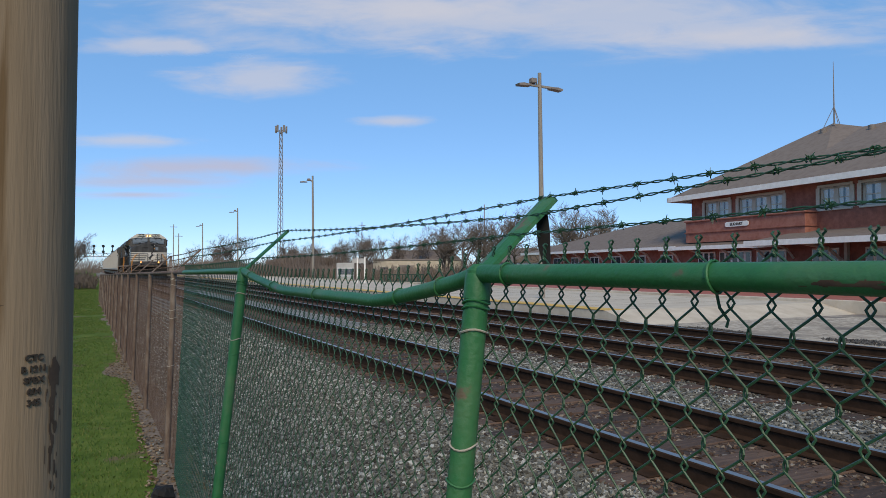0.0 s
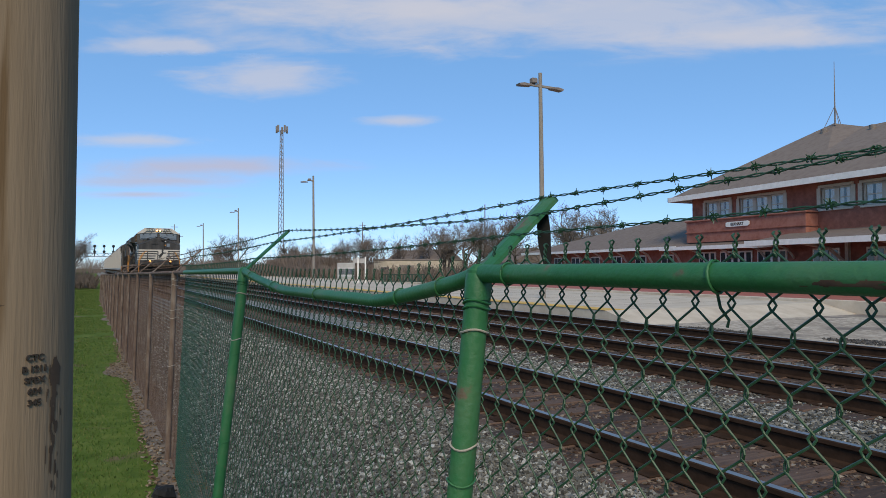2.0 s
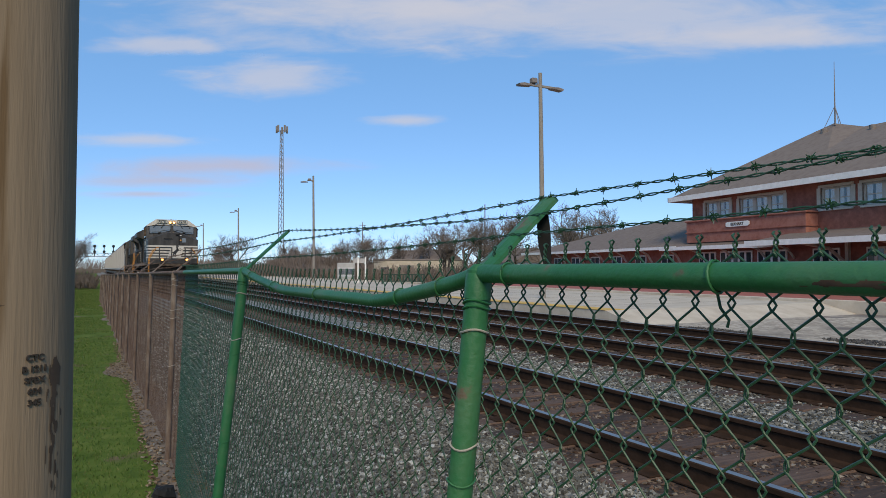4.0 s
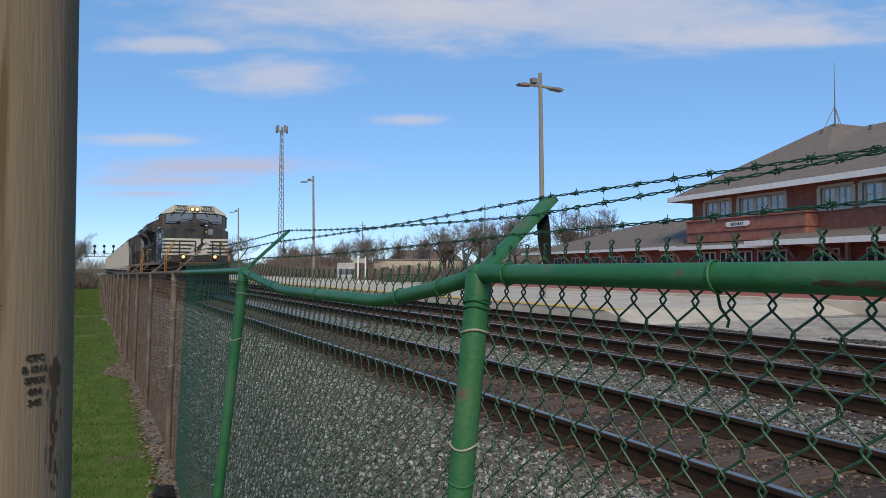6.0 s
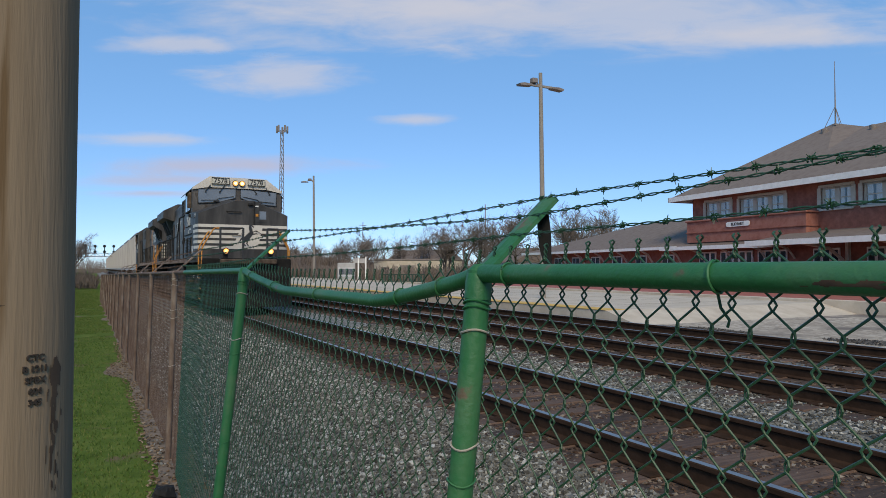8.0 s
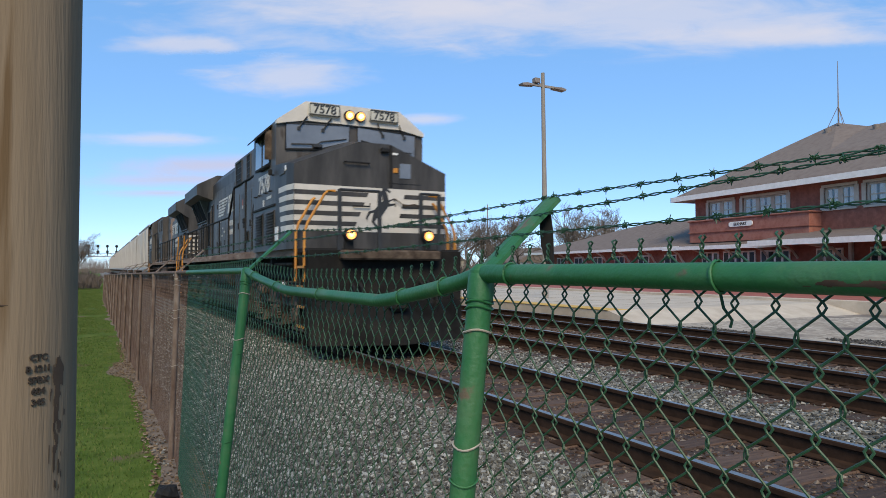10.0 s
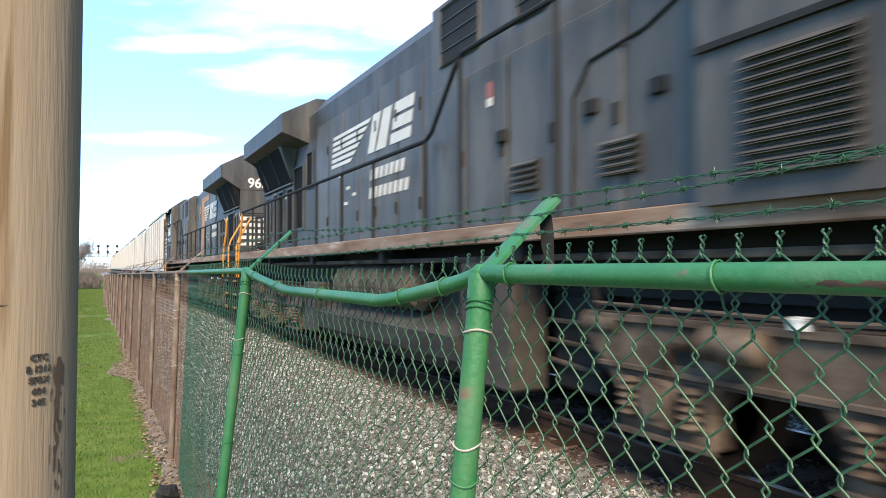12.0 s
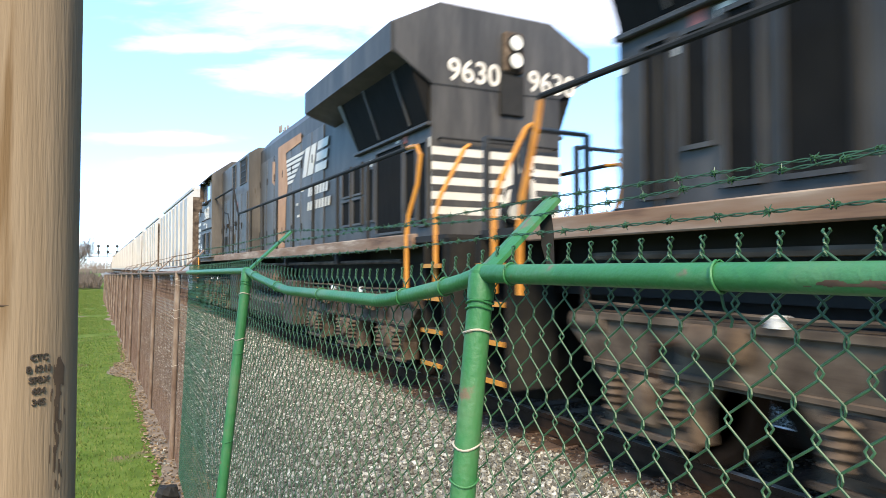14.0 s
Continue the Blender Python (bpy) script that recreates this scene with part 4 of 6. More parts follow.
def logo_side(loco, y, z, sgn, x, shift):
    """Slanted stripes, two bold blocks and two rows of bars, in the place of the owner's mark; shift moves the rows of bars."""
    d = sgn * x
    flip = -1 if sgn < 0 else 1

    def shape(name, pts, label=""):
        part(name, Shape().prism([(y + flip * u, z + w) for u, w in pts], "x", min(d, d + sgn * 0.006), max(d, d + sgn * 0.006)), LOCO_WHITE, loco, label)
    for k in range(6):
        w0, w1 = -0.27 + k * 0.098, -0.21 + k * 0.098
        shape("emblem", [(-1.86 + 0.02 * k, w0), (-0.86 + 1.75 * (w0 + 0.27), w0), (-0.86 + 1.75 * (w1 + 0.27), w1), (-1.86 + 0.02 * k, w1)], "white painted emblem stroke")
    # two bold slanted blocks, one split by a slanted gap, one of three bars
    sl = 0.25
    for pts in ([(0.02, -0.27), (0.28, -0.27), (0.42, 0.3), (0.1, 0.3)], [(0.36, -0.27), (0.74, -0.27), (0.84, 0.3), (0.52, 0.3)]):
        shape("emblem", [(u + sl * w, w) for u, w in pts], "white painted emblem block")
    for u0, u1, w0, w1 in ((0.96, 1.6, 0.14, 0.3), (0.93, 1.6, -0.07, 0.09), (0.9, 1.6, -0.27, -0.12)):
        shape("emblem", [(u0 + sl * w0, w0), (u1 + sl * w0, w0), (u1 + sl * w1, w1), (u0 + sl * w1, w1)], "white painted emblem bar")
    for w, n, u0 in ((-0.69, 7, 0.05), (-0.97, 8, 0.0)):
        for k in range(n):
            u = u0 + k * 0.19 + shift
            shape("lettering_bar", [(u, w), (u + 0.125, w), (u + 0.165, w + 0.165), (u + 0.04, w + 0.165)])


def end_stripes(loco, face_y, half, out, z0, left, right, scale=1.0):
    """A white block across an end with four dark bands from each side, slanted towards a dark leaping shape; out is the way the face looks (-1 or 1 in y).
    left and right: where the bands end at the bottom and at the top, on the side of lower and of higher x."""
    ya, yb = sorted((face_y, face_y + out * 0.006))
    h = 0.86
    part("end_panel", Shape().box(-half, half, ya, yb, z0, z0 + h), LOCO_WHITE, loco, "white panel with dark bands and a dark leaping figure")
    ya, yb = sorted((face_y + out * 0.007, face_y + out * 0.011))
    for k in range(4):
        za = z0 + 0.104 + k * 0.189
        zb = za + 0.085
        for (e0, e1), side in ((left, -half), (right, half)):
            x0, x1 = (e0 + (e1 - e0) * (z - z0) / h for z in (za, zb))
            part("end_band", Shape().prism([(side, za), (x0, za), (x1, zb), (side, zb)], "y", ya, yb), LOCO_BLACK, loco, "black band")
    m = (left[0] + left[1] + right[0] + right[1]) / 4 + 0.03 * out
    fig = Shape()
    k = (1 if out < 0 else -1) * scale

    def blob(pts):
        fig.prism([(m + k * a, z0 + 0.02 + b * 0.9) for a, b in pts], "y", ya, yb)
    blob([(-0.14, 0.36), (-0.05, 0.27), (0.04, 0.34), (0.14, 0.5), (0.2, 0.6), (0.16, 0.7), (0.06, 0.66), (-0.06, 0.54), (-0.12, 0.46)])
    blob([(0.06, 0.64), (0.19, 0.6), (0.15, 0.8), (0.1, 0.92), (0.04, 0.94), (0.03, 0.82)])
    blob([(0.05, 0.94), (0.1, 0.9), (0.2, 0.83), (0.22, 0.87), (0.13, 0.95)])
    blob([(0.16, 0.6), (0.32, 0.62), (0.34, 0.56), (0.31, 0.54), (0.31, 0.58), (0.17, 0.54)])
    blob([(0.14, 0.66), (0.27, 0.72), (0.33, 0.68), (0.3, 0.66), (0.26, 0.69), (0.17, 0.63)])
    blob([(-0.14, 0.4), (-0.06, 0.3), (-0.12, 0.2), (-0.05, 0.1), (-0.09, 0.08), (-0.18, 0.2)])
    blob([(-0.04, 0.3), (0.03, 0.33), (-0.01, 0.2), (0.05, 0.1), (0.01, 0.08), (-0.06, 0.19)])
    blob([(-0.12, 0.46), (-0.24, 0.42), (-0.3, 0.28), (-0.26, 0.2), (-0.26, 0.28), (-0.2, 0.38), (-0.12, 0.4)])
    part("end_figure", fig, INK, loco)


def locomotive(number, patched):
    lo = thing("locomotive", "black and white six-axle diesel freight locomotive, weathered, " + ("trailing long hood first" if patched else "headlights lit"), "locomotive", "train")
    L, REAR = 19.8, 18.32
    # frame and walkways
    # near-black underframe: the deep shade below the sill is in its colour
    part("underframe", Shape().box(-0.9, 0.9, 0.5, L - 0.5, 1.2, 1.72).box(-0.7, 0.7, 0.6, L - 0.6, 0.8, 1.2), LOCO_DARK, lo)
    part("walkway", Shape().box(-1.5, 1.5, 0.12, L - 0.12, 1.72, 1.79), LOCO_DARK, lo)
    for sx in (-1, 1):
        sill = part("sill", Shape().box(min(sx * 1.46, sx * 1.53), max(sx * 1.46, sx * 1.53), 0.9, L - 0.9, 1.66, 1.83, 0.01), SILL_DIRT, lo, "rust-streaked pale sill")
        for k in range(5):
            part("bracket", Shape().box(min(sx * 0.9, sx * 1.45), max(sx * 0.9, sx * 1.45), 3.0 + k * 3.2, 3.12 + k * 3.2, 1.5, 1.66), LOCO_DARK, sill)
    # fuel tank, boxes and reservoirs
    tank = Shape().prism([(-1.4, 0.46), (-1.47, 0.72), (-1.02, 0.88), (-0.9, 1.2), (0.9, 1.2), (1.02, 0.88), (1.47, 0.72), (1.4, 0.46), (1.1, 0.26), (-1.1, 0.26)], "y", 7.4, 12.4)
    part("fuel_tank", tank, TANK_BROWN, lo, "dusty grey fuel tank")
    for sx in (-1, 1):
        part("air_reservoir", Shape().pipe([(sx * 1.14, 8.6, 1.2), (sx * 1.14, 8.72, 1.2), (sx * 1.14, 11.5, 1.2), (sx * 1.14, 11.62, 1.2)], [0.18, 0.29, 0.29, 0.18], 24), TRUCK_GREY, lo)
        part("equipment_box", Shape().box(min(sx * 1.0, sx * 1.42), max(sx * 1.0, sx * 1.42), 6.4, 7.36, 0.3, 1.5, 0.03), TANK_BROWN, lo)
        part("equipment_box", Shape().box(min(sx * 1.0, sx * 1.42), max(sx * 1.0, sx * 1.42), 12.44, 13.2, 0.34, 1.2, 0.03), TANK_BROWN, lo)
        part("pipe", Shape().pipe([(sx * 1.36, 1.6, 1.52), (sx * 1.36, L - 1.6, 1.52)], 0.03, 6), TRUCK_GREY, lo)
    sets = truck(lo, 3.03) + truck(lo, 16.05)
    for yc in (3.03, 16.05):
        for k in (-0.84, 0.84):
            part("traction_motor", Shape().pipe([(-0.62, yc + k, 0.52), (-0.55, yc + k, 0.52), (0.55, yc + k, 0.52), (0.62, yc + k, 0.52)], [0.2, 0.33, 0.33, 0.2], 16), DUSTY_BLACK, lo)
    for a, b in ((5.72, 6.38), (13.22, 13.5)):
        # solid near-black block added behind the pipes, keeps daylight out of the gap
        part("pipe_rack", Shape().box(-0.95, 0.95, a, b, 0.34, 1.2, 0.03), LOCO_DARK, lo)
        for sx in (-1, 1):
            for k in range(3):
                part("pipe", Shape().pipe([(sx * 0.98, a, 0.55 + k * 0.2), (sx * 1.0, b, 0.6 + k * 0.18)], 0.025, 6), TRUCK_GREY, lo)
    # ends: pilot with plough, steps, coupler, hoses
    for end, sy in ((0.0, -1), (L, 1)):
        a, b = sorted((end - sy * 0.16, end - sy * 0.02))
        pil = part("pilot", Shape().prism([(-1.5, 0.25), (-1.5, 1.75), (1.5, 1.75), (1.5, 0.25), (0.7, 0.12), (-0.7, 0.12)], "y", a, b), DUSTY_BLACK, lo, "black pilot plate")
        if sy < 0:
            pl = Shape().add([(-1.48, -0.02, 0.85), (0, -0.45, 0.85), (1.48, -0.02, 0.85), (-1.5, -0.02, 0.1), (0, -0.62, 0.1), (1.5, -0.02, 0.1), (0, -0.02, 0.85), (0, -0.02, 0.1)],
                             [(0, 1, 4, 3), (1, 2, 5, 4), (0, 6, 1), (1, 6, 2), (3, 4, 7), (4, 5, 7), (0, 3, 7, 6), (6, 7, 5, 2)])
            part("plough", pl, DUSTY_BLACK, pil)
        part("anticlimber", Shape().box(-0.95, 0.95, *sorted((end - sy * 0.02, end + sy * 0.22)), 1.58, 1.76, 0.03), TRUCK_GREY, pil)
        c0 = Shape().box(-0.14, 0.14, *sorted((end, end + sy * 0.45)), 0.76, 1.0, 0.03).box(-0.2, 0.16, *sorted((end + sy * 0.3, end + sy * 0.6)), 0.68, 1.06, 0.06)
        part("coupler", c0, DUSTY_BLACK, pil)
        for k, x in enumerate((-0.75, -0.6, 0.6, 0.75, 0.88)):
            part("hose", Shape().pipe([(x, end + sy * 0.02, 1.2), (x, end + sy * 0.2, 1.1), (x * 0.96, end + sy * 0.26, 0.8), (x * 0.9, end + sy * 0.16, 0.5)], 0.025, 7), LOCO_DARK, pil)
        for sx in (-1, 1):
            ya, yb = sorted((end - sy * 0.12, end - sy * 0.62))
            st = part("step_well", Shape().box(min(sx * 1.0, sx * 1.06), max(sx * 1.0, sx * 1.06), ya, yb, 0.35, 1.75), DUSTY_BLACK, lo)
            for y0 in (ya, yb - 0.03):
                part("side_plate", Shape().box(min(sx * 1.06, sx * 1.52), max(sx * 1.06, sx * 1.52), y0, y0 + 0.03, 0.35, 1.72), DUSTY_BLACK, st)
            for k in range(4):
                z = 0.4 + k * 0.35
                part("step", Shape().box(min(sx * 1.05, sx * 1.54), max(sx * 1.05, sx * 1.54), ya + 0.03, yb - 0.03, z, z + 0.03), LOCO_DARK, st)
                part("step_edge", Shape().box(min(sx * 1.54, sx * 1.555), max(sx * 1.54, sx * 1.555), ya + 0.03, yb - 0.03, z - 0.015, z + 0.03), HAND_YELLOW, st, "orange step edge")
            if sy > 0:
                drop_rail = ([(1.5, 18.72, 2.85), (1.5, 18.95, 2.83), (1.5, 19.06, 2.72), (1.5, 18.98, 2.4), (1.52, 18.78, 2.05), (1.53, 18.74, 1.8), (1.53, 18.74, 1.2)] if patched else
                             [(1.5, 18.7, 2.82), (1.5, 18.76, 2.6), (1.5, 18.85, 2.35), (1.52, 18.95, 2.05), (1.53, 18.97, 1.8), (1.53, 18.97, 1.2)])
                part("grab_rail", Shape().pipe([(sx * a, b, c) for a, b, c in drop_rail], 0.027, 8), HAND_YELLOW, lo, "orange painted grab rail")
            for yy, kx in ((0.28, 0), (0.67, 1)) if sy < 0 else ((L - 0.36, 0),):
                rail = ([(1.5, 1.2), (1.5, 2.08), (1.44, 2.25), (1.14, 2.76), (1.08, 2.82), (0.94, 2.83)] if kx == 0 else
                        [(1.55, 1.2), (1.55, 2.08), (1.5, 2.25), (1.26, 2.68), (1.2, 2.73)])
                if sy > 0:
                    rail = [(1.5, 1.2), (1.5, 2.02), (1.44, 2.22), (1.14, 2.76), (1.08, 2.8)]
                rail = [(sx * u, yy, w) for u, w in rail]
                part("grab_rail", Shape().pipe(rail, 0.025, 8), HAND_YELLOW, lo, "orange painted grab rail")
            # end platform railing
            y = end - sy * 0.06
            rl = Shape()
            xs = (0.66, 1.04) if sx > 0 else (-0.93, -0.17)
            for x in xs:
                rl.box(x - 0.035, x + 0.035, y - 0.02, y + 0.02, 1.76, 2.84)
            rl.pipe([(xs[0], y, 2.83), (xs[1], y, 2.83)], 0.028, 6)
            part("end_railing", rl, INK, lo)
            # ditch lights
            d = part("ditch_light", Shape().pipe([(sx * 0.76, end - sy * 0.06, 2.03), (sx * 0.76, end + sy * 0.08, 2.03)], 0.115, 16).box(sx * 0.76 - 0.08, sx * 0.76 + 0.08, *sorted((end - sy * 0.1, end - sy * 0.03)), 1.78, 1.95), LOCO_DARK, lo)
            part("lens", Shape().pipe([(sx * 0.76, end + sy * 0.08, 2.03), (sx * 0.76, end + sy * 0.095, 2.03)], 0.085, 16), LAMP if (sy < 0 and not patched) else LAMP_DIM, d, "glowing amber-white lamp" if sy < 0 and not patched else "unlit lamp")
            if sy < 0 and not patched:
                part("bulb", Shape().pipe([(sx * 0.76, end + sy * 0.095, 2.03), (sx * 0.76, end + sy * 0.1, 2.03)], 0.045, 12), DITCH_CORE, d, "bright bulb")
    # nose
    nose = Shape()
    y0, y1, y2 = 0.8, 1.14, 2.2
    ring = [(-1.56, 1.79), (-1.56, 3.36), (-0.3, 3.86), (0.35, 3.86), (1.56, 3.36), (1.56, 1.79)]
    back = [(-HALF, 1.79), (-HALF, 3.5), (-0.45, 3.98), (0.45, 3.98), (HALF, 3.5), (HALF, 1.79)]
    v = [(x, y0, z) for x, z in ring] + [(x * HALF / 1.56 if abs(x) > 1 else x * 1.2, y1, z + (0.05 if z > 2 else 0)) for x, z in ring] + [(x, y2, z) for x, z in back]
    f = [tuple(range(6))]
    for o in (0, 6):
        f += [(o + k, o + (k + 1) % 6, o + 6 + (k + 1) % 6, o + 6 + k) for k in range(6)]
    nose.add(v, f + [tuple(range(12, 18))])
    no = part("nose", nose, LOCO_BLACK, lo, "black wide nose")
    end_stripes(lo, y0, 1.555, -1, 2.13, (-0.42, -0.06), (0.46, 0.68))
    for sx in (-1, 1):
        # the bands run on round the corner to a slanted end
        for k in range(5):
            sb = Shape()
            z = 2.13 + k * 0.189
            x0, x1 = sx * 1.562, sx * (HALF + 0.006)
            e = 1.72 - 0.05 * (4 - k)
            q = [(x0, 0.795, z), (x1, 1.137, z), (x1, 1.137, z + 0.104), (x0, 0.795, z + 0.104)]
            sb.add(q, [(0, 1, 2, 3)])
            q = [(x1, 1.137, z), (x1, e - 0.02, z), (x1, e + 0.02, z + 0.104), (x1, 1.137, z + 0.104)]
            sb.add(q, [(0, 1, 2, 3)])
            part("side_band", sb, LOCO_WHITE, lo, "white painted band")
        part("shed_sign", plate(sx * (HALF + 0.002), 1.75, 2.0, 1.98, 2.25, sx * 0.008), WHITE, lo, "small white notice")
        part("notice", plate(sx * (HALF + 0.002), 1.15, 1.25, 3.27, 3.37, sx * 0.008), WHITE, lo)
    part("nose_door", Shape().box(0.3, 1.0, 0.786, 0.798, 3.1, 3.56), LOCO_BLACK, no)
    part("nose_grab", Shape().pipe([(-0.6, 0.800, 3.45), (-0.6, 0.730, 3.45), (-0.11, 0.730, 3.45), (-0.11, 0.800, 3.45)], 0.016, 6), LOCO_DARK, no)
    part("nose_window", Shape().box(0.54, 0.78, 0.775, 0.790, 3.2, 3.5, 0.03), CAB_GLASS, no)
    part("door_edge", Shape().box(0.33, 0.38, 0.765, 0.798, 3.02, 3.84, 0.01), LOCO_DARK, no)
    part("mail_slot", Shape().box(0.36, 0.5, 0.780, 0.799, 3.66, 3.7), WHITE, no)
    part("nose_bracket", Shape().box(0.13, 0.3, 0.710, 0.798, 3.68, 3.78, 0.02), LOCO_DARK, no)
    part("door_lever", Shape().pipe([(-0.42, 0.790, 2.62), (-0.42, 0.740, 2.62), (-0.1, 0.740, 2.62), (-0.1, 0.740, 2.68)], 0.014, 6), LOCO_DARK, no)
    part("nose_hose", Shape().pipe([(0.42, 0.800, 2.8), (0.44, 0.740, 2.78), (0.62, 0.720, 2.66), (0.85, 0.730, 2.7), (1.02, 0.740, 2.62), (1.04, 0.800, 2.6)], 0.011, 6), TRUCK_GREY, no)
    part("nose_light", Shape().box(0.4, 0.5, 0.765, 0.786, 3.3, 3.4, 0.01), HAND_YELLOW, no)
    # cab
    prof = [(-HALF, 1.79), (-HALF, 4.38), (-1.02, 4.8), (1.02, 4.8), (HALF, 4.38), (HALF, 1.79)]
    cab = part("cab", Shape().prism(prof, "y", 2.0, 4.1), LOCO_DUSTY, lo, "dusty black cab")
    # the brow over the windscreen
    brow = Shape().prism([(-HALF - 0.005, 4.31), (-HALF - 0.005, 4.39), (-1.03, 4.815), (1.03, 4.815), (HALF + 0.005, 4.39), (HALF + 0.005, 4.31), (1.05, 4.42), (-1.05, 4.42)], "y", 1.93, 2.06)
    part("brow", brow, LOCO_WHITE, cab, "white painted brow over the windscreen")
    for sx in (-1, 1):
        pane = [(1.42, 3.82), (0.7, 3.87), (0.09, 4.06), (0.09, 4.41), (1.42, 4.34)]
        part("windscreen", Shape().prism([(sx * u, w) for u, w in pane], "y", 1.972, 1.998), CAB_GLASS, cab, "windscreen pane with sky reflection painted in grey")
        part("windscreen_frame", Shape().pipe([(sx * u, 1.975, w) for u, w in pane + pane[:1]], 0.022, 5), INK, cab)
        part("wiper", Shape().pipe([(sx * 0.16, 1.95, 4.12), (sx * 0.7, 1.94, 4.02), (sx * 0.78, 1.93, 3.96), (sx * 1.32, 1.94, 3.93)], 0.014, 5), INK, cab)
        part("wiper_motor", Shape().box(sx * 0.78 - 0.1, sx * 0.78 + 0.1, 1.9, 1.97, 3.88, 3.96, 0.02), INK, cab)
        for u in (0.5, 1.0):
            part("wiper", Shape().pipe([(sx * u, 1.88, 4.5), (sx * (u + 0.06), 1.93, 4.42), (sx * (u + 0.16), 1.95, 4.26)], 0.016, 5), INK, cab)
            part("wiper_blade", Shape().box(sx * (u + 0.16) - 0.03, sx * (u + 0.16) + 0.03, 1.94, 1.962, 4.22, 4.29), INK, cab)
        # number boards
        nb = part("number_board", Shape().box(min(sx * 0.32, sx * 0.98), max(sx * 0.32, sx * 0.98), 1.86, 1.94, 4.53, 4.79, 0.03), BOARD, cab, "lit white number board")
        part("board_rim", Shape().pipe([(sx * u, 1.858, w) for u, w in ((0.34, 4.55), (0.96, 4.55), (0.96, 4.77), (0.34, 4.77), (0.34, 4.55))], 0.014, 6), INK, nb)
        part("number", text_mesh(number, 0.24, INK, 0.003, 0.005), INK, nb, at=pose(sx * 0.65, 1.857, 4.655, 90, 0, 0))
        hl = part("headlight", Shape().pipe([(sx * 0.12, 1.85, 4.6), (sx * 0.12, 1.95, 4.6)], 0.11, 16), LOCO_DARK, cab)
        part("lens", Shape().pipe([(sx * 0.12, 1.838, 4.6), (sx * 0.12, 1.85, 4.6)], 0.09, 16), LAMP if not patched else LAMP_DIM, hl, "glowing headlamp" if not patched else "unlit headlamp")
        if not patched:
            part("bulb", Shape().pipe([(sx * 0.12, 1.832, 4.6), (sx * 0.12, 1.838, 4.6)], 0.045, 12), LAMP_CORE, hl, "bright bulb")
        # side windows with sun visor and mirrors
        for a, b in ((2.5, 3.15), (3.2, 3.85)):
            w = part("side_window", Shape().box(min(sx * 1.6, sx * 1.625), max(sx * 1.6, sx * 1.625), a, b, 3.6, 4.22, 0.008), CAB_GLASS, cab)
            part("frame", Shape().box(min(sx * 1.61, sx * 1.635), max(sx * 1.61, sx * 1.635), a - 0.05, a, 3.55, 4.27).box(min(sx * 1.61, sx * 1.635), max(sx * 1.61, sx * 1.635), a, b, 3.55, 3.6)
                 .box(min(sx * 1.61, sx * 1.635), max(sx * 1.61, sx * 1.635), a, b, 4.22, 4.27), LOCO_DARK, w)
        part("sun_visor", Shape().add([(sx * 1.6, 2.35, 4.38), (sx * 1.6, 4.0, 4.38), (sx * 1.78, 4.0, 4.2), (sx * 1.78, 2.35, 4.2), (sx * 1.6, 2.35, 4.35), (sx * 1.6, 4.0, 4.35), (sx * 1.78, 4.0, 4.17), (sx * 1.78, 2.35, 4.17)],
                                     [(0, 1, 2, 3), (7, 6, 5, 4), (0, 3, 7, 4), (1, 5, 6, 2), (3, 2, 6, 7)]), LOCO_DARK, cab)
        part("wind_deflector", Shape().box(min(sx * 1.6, sx * 1.74), max(sx * 1.6, sx * 1.74), 2.38, 2.42, 3.65, 4.25), TRUCK_GREY, cab)
        part("arm_rest", Shape().box(min(sx * 1.6, sx * 1.7), max(sx * 1.6, sx * 1.7), 2.5, 3.3, 3.5, 3.57, 0.02), LOCO_DARK, cab)
        side_text(number, 0.52, LOCO_WHITE, lo, 3.05, 3.2, sx, HALF, "road_number", "white road number")
        part("notice", plate(sx * (HALF + 0.002), 2.35, 2.75, 2.86, 2.92, sx * 0.006), LOCO_WHITE, lo)
        part("notice", plate(sx * (HALF + 0.002), 3.0, 3.12, 2.74, 2.88, sx * 0.006), LOCO_WHITE, lo)
        part("louvre", louvre(sx * HALF, 2.06, 2.8, 1.92, 2.6, 12, sx), LOCO_DUSTY, lo, "dusty ventilation louvres")
        part("louvre", louvre(sx * HALF, 3.12, 3.78, 1.92, 2.6, 12, sx), LOCO_DUSTY, lo, "dusty ventilation louvres")
        part("drip_rail", Shape().box(min(sx * 1.61, sx * 1.64), max(sx * 1.61, sx * 1.64), 2.0, 4.1, 2.68, 2.72), LOCO_DARK, lo)
    for x, y in ((-0.6, 3.0), (0.5, 3.4), (0.0, 2.6)):
        part("roof_antenna", Shape().pipe([(x, y, 4.78), (x, y, 4.86), (x, y, 4.88)], [0.1, 0.09, 0.03], 10), GALVANISED, cab)
    # equipment cabinet behind the cab, then the long hood
    cabinet = part("equipment_cabinet", Shape().prism([(-1.3, 1.79), (-1.3, 4.42), (-1.05, 4.58), (1.05, 4.58), (1.3, 4.42), (1.3, 1.79)], "y", 4.1, 8.25), LOCO_DUSTY, lo, "dusty black equipment cabinet")
    hood = part("hood", Shape().prism([(-1.0, 1.79), (-1.0, 4.46), (-0.72, 4.79), (0.72, 4.79), (1.0, 4.46), (1.0, 1.79)], "y", 8.25, REAR), LOCO_BLACK, lo, "long black engine hood")
